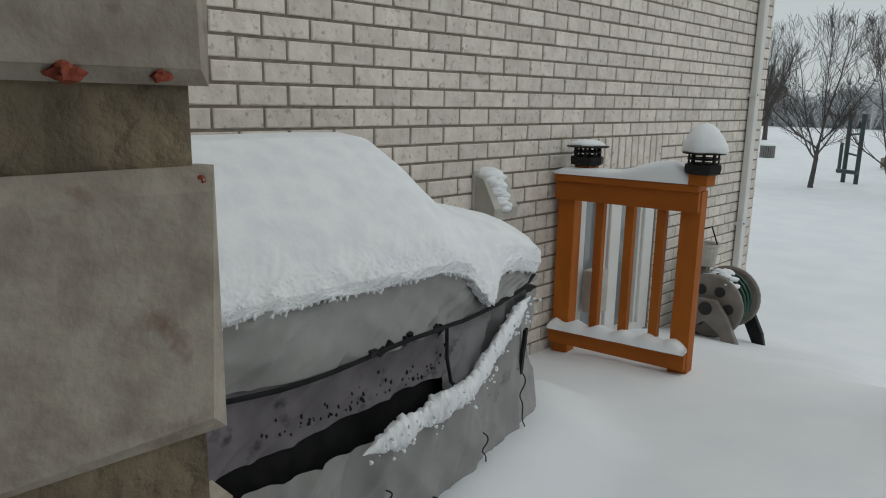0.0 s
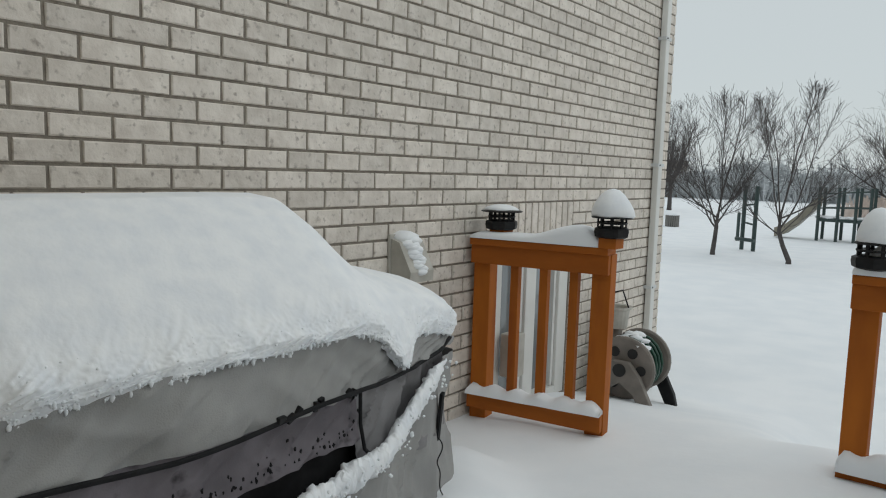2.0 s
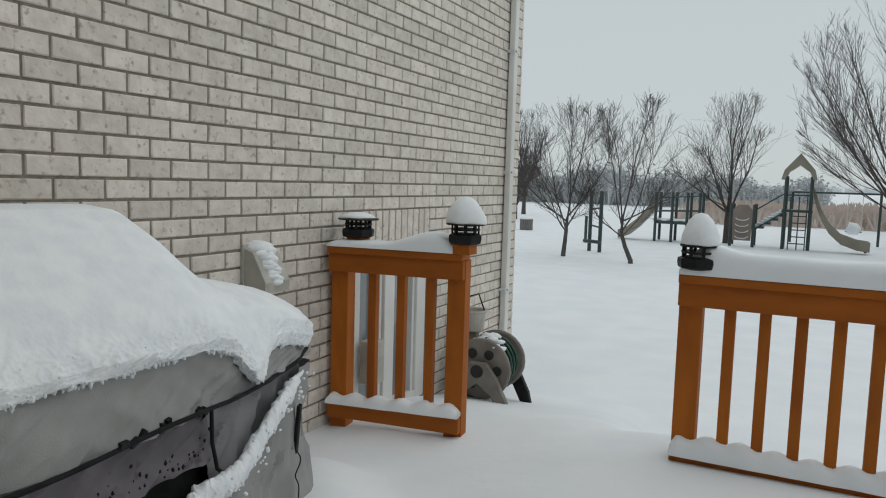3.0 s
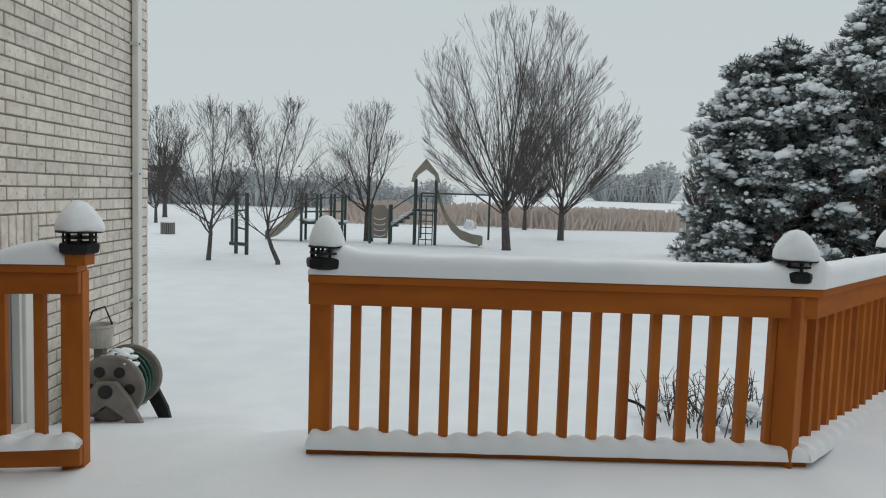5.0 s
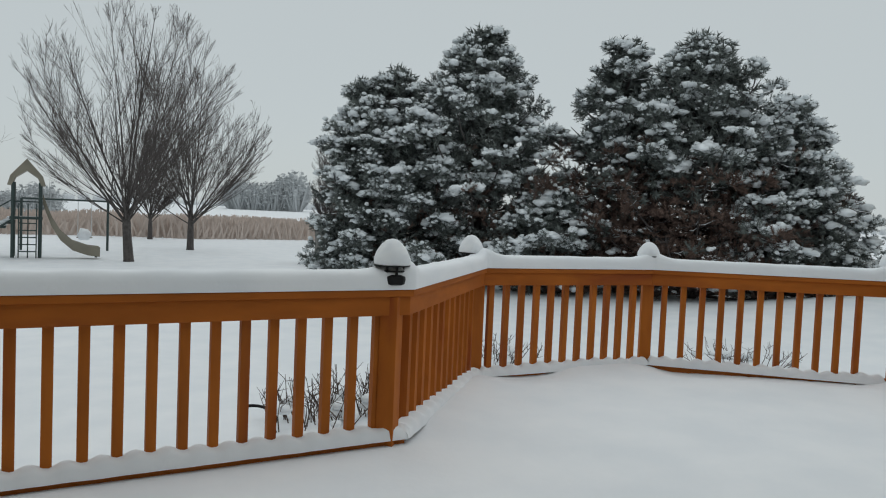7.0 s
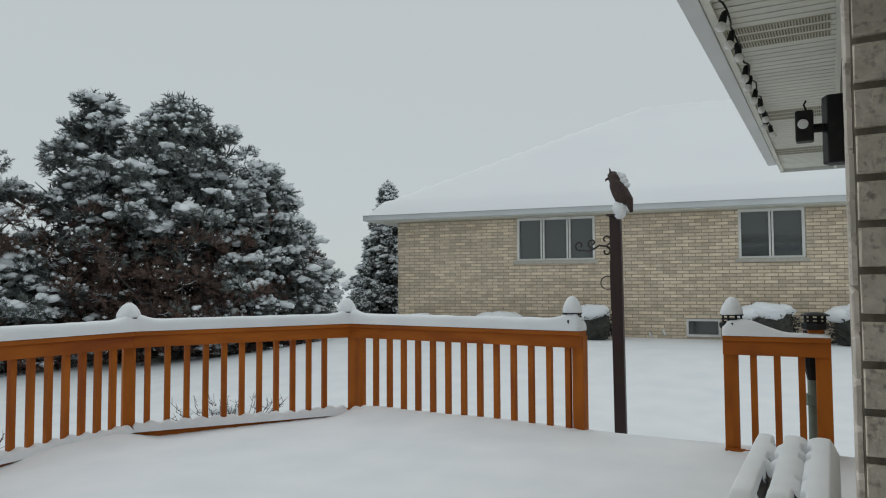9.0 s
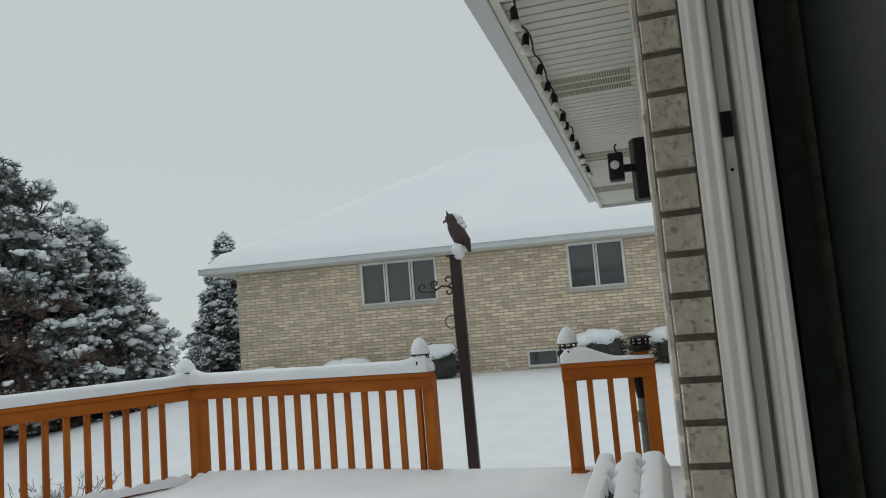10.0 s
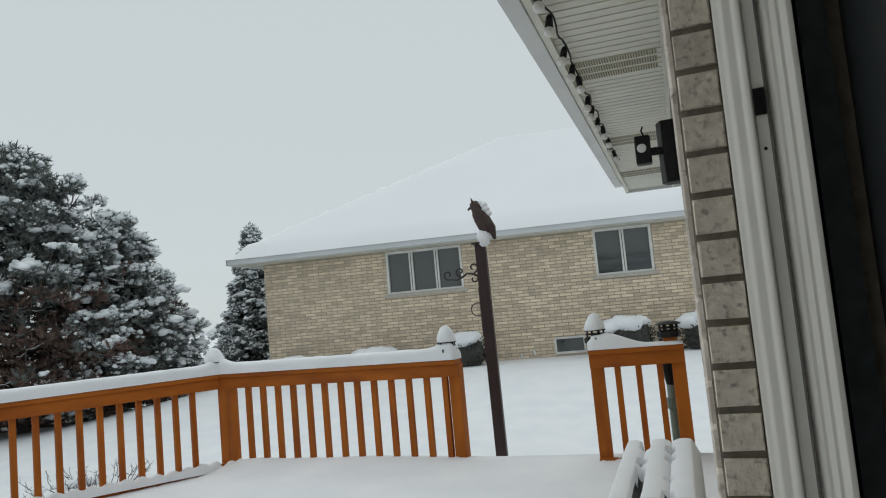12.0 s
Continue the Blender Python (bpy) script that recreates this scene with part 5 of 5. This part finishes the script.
def woods(name, label, x0, x1, dist, high, n, seed, material=None):
    """A far line of trees, their colour paled for haze: clumps of upright twigs."""
    rr, s = random.Random(seed), Shell()
    for k in range(n):
        a = x0 + (x1 - x0) * rr.random()
        d = dist * rr.uniform(0.95, 1.1)
        bx, by = 2.4 + d * math.sin(a), 0.4 + d * math.cos(a)
        z0 = snow_height(bx, by) - 0.3
        hh = high * (0.55 + 0.45 * rr.random()) * (0.7 + 0.6 * noise.noise((a * 14, seed, 0)) + 0.25)
        hh = max(hh, high * 0.2)
        w = hh * rr.uniform(0.28, 0.5)
        for q in range(16):
            g = rr.uniform(0, 6.28)
            e = w * rr.random() ** 0.5
            tx, ty, tz = bx + e * math.cos(g), by + e * math.sin(g), z0 + hh * (1 - 0.45 * (e / w) ** 2) * rr.uniform(0.8, 1.0)
            p = Vector((bx + 0.2 * e * math.cos(g), by + 0.2 * e * math.sin(g), z0))
            c = Vector((math.cos(a), -math.sin(a), 0)) * hh * 0.012
            c2 = Vector((math.cos(a), -math.sin(a), 0)) * hh * 0.035
            mid = p.lerp(Vector((tx, ty, tz)), 0.55)
            tip = Vector((tx, ty, tz))
            s.add([tuple(p - c), tuple(p + c), tuple(mid + c2 * 0.4), tuple(tip), tuple(mid - c2 * 0.4)], [(0, 1, 2, 3, 4)])
            for _ in range(4):                                  # a haze of twigs round each limb
                b = mid.lerp(tip, rr.uniform(-0.5, 1.0)) + Vector((rr.gauss(0, 1), rr.gauss(0, 1), rr.gauss(0, .7))) * hh * 0.05
                o = Vector((rr.uniform(-1, 1), rr.uniform(-1, 1), rr.uniform(-.3, 1))) * hh * 0.07
                s.add([tuple(b - c2 * 1.2), tuple(b + c2 * 1.2), tuple(b + o)], [(0, 1, 2)])
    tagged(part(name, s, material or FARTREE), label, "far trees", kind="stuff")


woods("far_woods", "grey line of trees on the horizon, haze put into their colour", -0.9, 1.6, 420, 6, 1500, 3)
woods("far_grove", "grey grove of far trees, haze put into their colour", 0.225, 0.315, 190, 10.0, 420, 5, GROVE)
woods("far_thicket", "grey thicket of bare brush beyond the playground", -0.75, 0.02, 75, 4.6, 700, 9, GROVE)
far_bld = thing("far_house", "low brown house far across the park", "house", (-26, 70, -0.6))
part("wall", Shell().box(-3.5, 3.5, -2, 2, 0, 3.6), RUST, far_bld)
part("roof", Shell().prism([(-4, -2.5), (4, -2.5), (4, 2.5), (-4, 2.5)], 3.6, 3.9), SNOW, far_bld)

shed = thing("shed", "weathered grey board shed half hidden by a pine", "shed", pose(11.3, 23.0, -0.62, 0, 0, -8))
for k in range(9):
    part("board", Shell().box(-0.6 + k * 0.2, -0.41 + k * 0.2, -0.02, 0.02, 0.0, 1.35), GREYWOOD, shed)
part("side", Shell().box(-0.62, -0.58, 0.0, 1.4, 0, 1.35), GREYWOOD, shed)
part("roof", Shell().prism([(-0.75, -0.15), (1.35, -0.15), (1.35, 1.5), (-0.75, 1.5)], 1.35, 1.5), SNOW, shed)

# ---------------- neighbouring house ----------------
NX, NY1, NY0, NB, NE = 20.0, 8.45, -9.0, -0.3, 2.98
nh = thing("neighbour_house", "single-storey tan brick house with a snow-covered hip roof", "house", (NX, 0, 0))
WINS = [(3.16, 5.13, 1.885, 2.965, 3), (-1.45, -0.08, 1.855, 2.975, 2)]
BW = (0.34, 1.09, 0.06, 0.47)
holes = [(a, b, c, d) for a, b, c, d, _ in WINS] + [BW]
back = Shell()
cuts = sorted({NY0, NY1, *(h[0] for h in holes), *(h[1] for h in holes)})
for a, b in zip(cuts, cuts[1:]):
    hs = sorted((h[2], h[3]) for h in holes if h[0] <= a and h[1] >= b)
    z = NB
    for c, d in hs:
        back.box(0.012, 0.3, a, b, z, c)
        z = d
    back.box(0.012, 0.3, a, b, z, NE + 0.1)
back.box(0.3, 12, NY1 - 0.3, NY1, NB, NE + 0.1)
part("wall", back, MORTAR_TAN, nh)
brick_wall(nh, pose(0.014, NY0, 0, 0, 0, 90), NY1 - NY0, NB, NE, BRICK_TAN, holes=[(a - NY0, b - NY0, c, d) for a, b, c, d in holes], gap=0.017, deep=0.016, seed=21, worn=0.003, long=0.29)
for a, b, c, d, n in WINS:
    wn_ = part("window", Shell().box(0.12, 0.16, a, b, c, d), GLASS, nh, "dark casement window with white frame")
    for y0, y1, z0, z1 in ((a, b, c, c + .05), (a, b, d - .06, d), (a, a + .06, c + .05, d - .06), (b - .06, b, c + .05, d - .06)):
        part("window_frame", Shell().box(0.02, 0.12, y0, y1, z0, z1), WHITE, wn_)
    for k in range(1, n):
        y = a + (b - a) * k / n
        part("mullion", Shell().box(0.03, 0.12, y - 0.05, y + 0.05, c + .05, d - .06), WHITE, wn_)
        # near-black bar on the mullion face, painting the shade of a groove
        part("mullion_groove", Shell().box(0.026, 0.03, y - 0.008, y + 0.008, c + .05, d - .06), DARKGAP, wn_)
    part("window_sill", Shell().box(-0.06, 0.1, a - 0.08, b + 0.08, c - 0.09, c), STONE, wn_, bevel=0.006)
bw = part("window", Shell().box(0.14, 0.18, BW[0], BW[1], BW[2], BW[3]), GLASS, nh, "basement window at the snow line")
for y0, y1, z0, z1 in ((BW[0], BW[1], BW[2], BW[2] + .05), (BW[0], BW[1], BW[3] - .05, BW[3]), (BW[0], BW[0] + .05, BW[2] + .05, BW[3] - .05), (BW[1] - .05, BW[1], BW[2] + .05, BW[3] - .05)):
    part("window_frame", Shell().box(0.02, 0.14, y0, y1, z0, z1), WHITE, bw)
part("eave", Shell().prism([(-0.5, NY0), (0.1, NY0), (0.1, NY1 + 0.1), (12.5, NY1 + 0.1), (12.5, NY1 + 0.62), (-0.5, NY1 + 0.62)], NE, NE + 0.03), SOFFIT, nh)
part("gutter", Shell().prism([(-0.62, NY0), (-0.5, NY0), (-0.5, NY1 + 0.64), (-0.62, NY1 + 0.72)], NE + 0.02, NE + 0.17), FASCIA, nh, bevel=0.02)
part("gutter", Shell().prism([(-0.62, NY1 + 0.73), (-0.5, NY1 + 0.65), (12.5, NY1 + 0.65), (12.5, NY1 + 0.73)], NE + 0.02, NE + 0.17), FASCIA, nh)
RX, RY, RZ = 6.6, 2.6, 7.1
rv, n1, n2 = [], 44, 26
for i in range(n1 + 1):
    for j in range(n2 + 1):
        u, w_ = i / n1, j / n2
        yy = NY0 + (NY1 + 0.74 - NY0) * u
        side_run = (NY1 + 0.74 - yy) / (NY1 + 0.74 - RY)
        xx = -0.66 + (RX + 0.66) * w_
        h_ = min(w_, max(0.0, side_run), 1.0)
        edge = min(w_ * 7.2, max(0.0, NY1 + 0.74 - yy))
        rv.append((xx, yy, NE + 0.1 + (RZ - NE - 0.3) * h_ + 0.24 * smooth(-0.1, 0.35, edge) ** 0.7))
rfc = [(i * (n2 + 1) + j, (i + 1) * (n2 + 1) + j, (i + 1) * (n2 + 1) + j + 1, i * (n2 + 1) + j + 1) for i in range(n1) for j in range(n2)]
part("roof", Shell().add(rv, rfc), SNOW_ROOF, nh, "thick unbroken snow on the hip roof", smooth=True)
part("roof_back", Shell().prism([(RX, NY0), (13, NY0), (13, NY1 + 0.6), (RX, RY)], NE + 0.1, NE + 0.4), SNOW, nh)
part("hose_bib", Shell().tube([(0, 1.9, 0.12), (-0.12, 1.9, 0.14), (-0.16, 1.86, 0.05)], 0.025, 6), ALU, nh)
part("hose_bib", Shell().tube([(0, 1.62, 0.2), (-0.1, 1.6, 0.2), (-0.12, 1.55, 0.1)], 0.03, 6), WHITE, nh)


def shrub(where, wide, high, seed):
    rr = random.Random(seed)
    z0 = yard(*where)
    t = thing("clipped_shrub", "dark clipped shrub capped with snow by the brick wall", "shrub", (where[0], where[1], z0), "shrubs by the neighbouring house")
    tw, sn_ = Shell(), Shell()
    for k in range(900):
        a, e = rr.uniform(0, 6.28), rr.random() ** 0.4
        f_ = rr.random()
        p = Vector((math.cos(a) * e * wide * 0.5, math.sin(a) * e * wide * 0.5, f_ * high * 1.12 * math.sqrt(max(0.05, 1 - e * e * 0.7))))
        d = Vector((rr.uniform(-1, 1), rr.uniform(-1, 1), rr.uniform(-.2, 1))).normalized() * 0.09
        s_ = d.orthogonal().normalized() * 0.022
        tw.add([tuple(p - s_), tuple(p + s_), tuple(p + d)], [(0, 1, 2)])
    core = Shell().lathe([(wide * .34, 0.0), (wide * .44, high * .4), (wide * .36, high * .8), (0.05, high * .9)], (0, 0, 0), 12, wob=0.2, seed=seed)
    part("core", core, SHRUB, t)
    tagged(part("foliage", tw, SHRUB, t), kind="stuff")
    for k in range(7):
        a = k * 2.4
        lump(sn_, (0.11 * wide * math.cos(a) * k ** .5, 0.11 * wide * math.sin(a) * k ** .5, high * (0.92 - 0.02 * k)), wide * rr.uniform(0.22, 0.32), seed + k, 0.5, 7, 12, 0.3)
    part("snow_cap", sn_, SNOW, t, smooth=True)


for y, w_, h_ in ((3.15, 1.1, 0.72), (-0.6, 1.2, 0.78), (5.3, 1.2, 0.5), (7.4, 1.1, 0.42), (-2.3, 1.1, 0.75)):
    shrub((19.2, y), w_, h_, int(y * 10) + 50)

# ---------------- post with a decoy owl ----------------
pole = thing("garden_post", "dark brown square garden post with iron hook", "post", pose(8.95, 1.22, -0.1, -0.6, 0.8, 0))
part("shaft", Shell().box(-0.05, 0.05, -0.05, 0.05, -0.6, 2.0), POLE, pole, bevel=0.006)
part("top_plate", Shell().box(-0.07, 0.07, -0.075, 0.075, 2.0, 2.015), POLE, pole)


def curl(cx, cy, r0, r1, a0, a1, n=20):
    return [(-0.0, cx + (r0 + (r1 - r0) * k / n) * math.cos(a0 + (a1 - a0) * k / n), cy + (r0 + (r1 - r0) * k / n) * math.sin(a0 + (a1 - a0) * k / n)) for k in range(n + 1)]


hook = [(0, 0.05, 1.70), (0, 0.09, 1.73), (0, 0.15, 1.74), (0, 0.20, 1.71), (0, 0.25, 1.69), (0, 0.3, 1.70)]
part("hook_arm", Shell().tube(hook, 0.009, 6), IRON, pole, "scrolled wrought-iron bracket")
for cx, cy, r0, a0, a1 in ((0.33, 1.745, 0.05, -2.0, 4.2), (0.215, 1.765, 0.045, -1.7, 4.4), (0.09, 1.79, 0.05, 4.6, -1.2), (0.09, 1.685, 0.045, 1.6, 7.2)):
    part("scroll", Shell().tube(curl(cx, cy, r0, 0.012, a0, a1), 0.008, 6), IRON, pole)
part("ring", Shell().tube(curl(0.085, 1.4, 0.06, 0.06, 0, 6.28), 0.005, 5), IRON, pole)
part("back_plate", Shell().box(-0.012, 0.012, 0.05, 0.06, 1.15, 1.6), IRON, pole)
owl = Shell()
sp = [(0, 0.0, 0.06, 0.03), (0.0, 0.02, 0.085, 0.1), (0, 0.03, 0.105, 0.2), (0, 0.05, 0.1, 0.3), (0, 0.065, 0.075, 0.36), (0, 0.075, 0.08, 0.42), (0, 0.08, 0.07, 0.47), (0, 0.08, 0.03, 0.5)]
v, sd = [], 14
for x, y, rad, z in sp:
    for k in range(sd):
        a = 2 * math.pi * k / sd
        v.append((x + rad * 0.85 * math.cos(a), y - 0.05 + rad * math.sin(a), z))
f = [(i * sd + k, i * sd + (k + 1) % sd, (i + 1) * sd + (k + 1) % sd, (i + 1) * sd + k) for i in range(len(sp) - 1) for k in range(sd)]
f += [tuple(reversed(range(sd))), tuple(range((len(sp) - 1) * sd, len(sp) * sd))]
owl.add(v, f)
owl.tube([(0, -0.05, 0.25), (0, -0.12, 0.08), (0, -0.13, -0.08)], [0.075, 0.06, 0.02], 8)
for x in (-0.04, 0.04):
    owl.tube([(x, 0.05, 0.47), (x, 0.06, 0.55)], [0.022, 0.003], 6)
owl.tube([(0, 0.1, 0.42), (0, 0.135, 0.405), (0, 0.14, 0.385)], [0.02, 0.012, 0.003], 6)
o = part("decoy_owl", owl, OWL, None, smooth=True)
o.matrix_world = pose(8.95, 1.19, 1.97, -8, 0, 0) @ Matrix.Diagonal((0.68, 0.68, 0.68, 1))
tagged(o, "brown plastic owl decoy perched on a post, snow on its back", "statue")
sn = Shell()
lump(sn, (0.0, 0.0, 0.03), 0.095, 2, 1.3, 7, 10, 0.2)
for k, (y, z, q_) in enumerate(((-0.04, 0.48, .06), (-0.06, 0.42, .06), (-0.1, 0.36, .05), (0.01, 0.51, .045), (0.09, 0.45, 0.03))):
    lump(sn, (0.0, y, z), q_, k, 0.8, 6, 9, 0.3)
o = part("snow_on_owl", sn, SNOW_LOOSE, smooth=True)
o.matrix_world = pose(8.95, 1.2, 1.93) @ Matrix.Diagonal((0.68, 0.68, 0.68, 1))
tagged(o, "snow on the owl decoy and post top", "snow")

# ---------------- bench under the eave ----------------
bench = thing("garden_bench", "slatted wooden garden bench buried in snow", "bench", EAVEWALL @ pose(1.95, 0.17, 0.0))
for k in range(3):
    part("slat", Shell().box(-0.55, 0.6, -0.125 + k * 0.125, -0.03 + k * 0.125, 0.40, 0.43), GREYWOOD, bench, bevel=0.004)
for x in (-0.45, 0.5):
    for y in (-0.08, 0.16):
        part("leg", Shell().box(x - 0.03, x + 0.03, y - 0.03, y + 0.03, 0.0, 0.40), GREYWOOD, bench)
sn, v, open_, n, ring = Shell(), [], [], 120, 110
for i in range(n + 1):
    u = -0.57 + 1.2 * i / n
    for j in range(ring + 1):
        y = -0.15 + 0.39 * j / ring
        q = (y + 0.14) / 0.125
        groove = abs(math.sin(math.pi * q)) ** 0.4              # rounded strips over the slats
        gap_ = abs(q - round(q)) * 0.125
        slot = smooth(0.026, 0.01, gap_) * smooth(-0.14, 0.02, noise.noise((u * 5.5, round(q) * 3.1, 1.7)))
        rim = min(1.0, (u + 0.575) / 0.05, (0.635 - u) / 0.05, (y + 0.152) / 0.04, (0.242 - y) / 0.04)
        z = 0.425 + (0.115 - 0.032 * (1 - groove) - 0.11 * (slot if 0.4 < q < 2.6 else 0)) * max(0.0, rim) ** 0.5
        v.append((u, y, z + 0.006 * noise.noise((u * 6, y * 6, 3))))
        open_.append(slot > 0.55 and 0.4 < q < 2.6)
sn.add(v, [(a * (ring + 1) + j, (a + 1) * (ring + 1) + j, (a + 1) * (ring + 1) + j + 1, a * (ring + 1) + j + 1) for a in range(n) for j in range(ring) if not open_[a * (ring + 1) + j]])
o = part("snow_on_bench", sn, SNOW, smooth=True)
o.matrix_world = bench.matrix_world.copy()
tagged(o, "rounded strips of snow over the bench slats", "snow")
gp = thing("green_downpipe", "grey-green downpipe beside the end railing", "pipe", (8.12, -0.24, 0))
part("pipe", Shell().lathe([(0.05, -0.6), (0.05, 0.7)], (0, 0, 0), 12), GREENPIPE, gp, smooth=True)
part("joint", Shell().lathe([(0.062, 0.42), (0.062, 0.5)], (0, 0, 0), 12), GREENPIPE, gp)
part("hopper", Shell().lathe([(0.05, 0.6), (0.07, 0.7), (0.07, 0.95)], (0, 0, 0), 12), BLACK, gp)


# ---------------- twiggy shrubs beyond the railing ----------------
def twig_shrub(where, wide, high, n, seed):
    rr, s, sn_ = random.Random(seed), Shell(), Shell()
    z0 = snow_height(*where)
    t = thing("bare_shrub", "low leafless shrub poking out of the snow", "shrub", (where[0], where[1], z0), "bare shrubs beside the deck")
    for k in range(n):
        a, e = rr.uniform(0, 6.28), rr.random() ** 0.6
        p = Vector((math.cos(a) * e * wide * .5, math.sin(a) * e * wide * .5, -0.05))
        q = p + Vector((rr.uniform(-.12, .12) + p.x * .4, rr.uniform(-.12, .12) + p.y * .4, high * rr.uniform(.5, 1)))
        m_ = p.lerp(q, 0.5) + Vector((rr.uniform(-.03, .03), rr.uniform(-.03, .03), 0))
        s.tube([tuple(p), tuple(m_), tuple(q)], [0.006, 0.005, 0.002], 4, caps=False)
        for _ in range(3):
            b = p.lerp(q, rr.uniform(.4, .95))
            s.tube([tuple(b), tuple(b + Vector((rr.uniform(-.09, .09), rr.uniform(-.09, .09), rr.uniform(.02, .12))))], [0.004, 0.002], 3, caps=False)
    tagged(part("branching", s, TWIG, t), kind="stuff")
    for k in range(9):
        lump(sn_, (rr.uniform(-.4, .4) * wide, rr.uniform(-.4, .4) * wide, high * rr.uniform(.1, .4)), rr.uniform(.04, .09), k, .6, 4, 7)
    part("snow_clumps", sn_, SNOW_LOOSE, t, smooth=True)


twig_shrub((4.55, 6.45), 0.75, 0.48, 44, 1)
twig_shrub((5.1, 6.5), 0.7, 0.48, 42, 2)
twig_shrub((7.7, 8.2), 1.0, 0.34, 40, 3)
twig_shrub((10.85, 6.9), 1.2, 0.28, 40, 4)
twig_shrub((6.1, 7.3), 0.6, 0.4, 24, 6)
loop = [(4.05 + 0.22 * math.cos(a), 6.6 + 0.1 * math.sin(a), -0.55 + 0.1 * math.sin(a)) for a in np.linspace(-1.2, 1.6, 14)]
tagged(part("hose_end", Shell().tube(loop, 0.015, 6), BLACK, smooth=True), "end of a black hose sticking out of the snow", "hose")
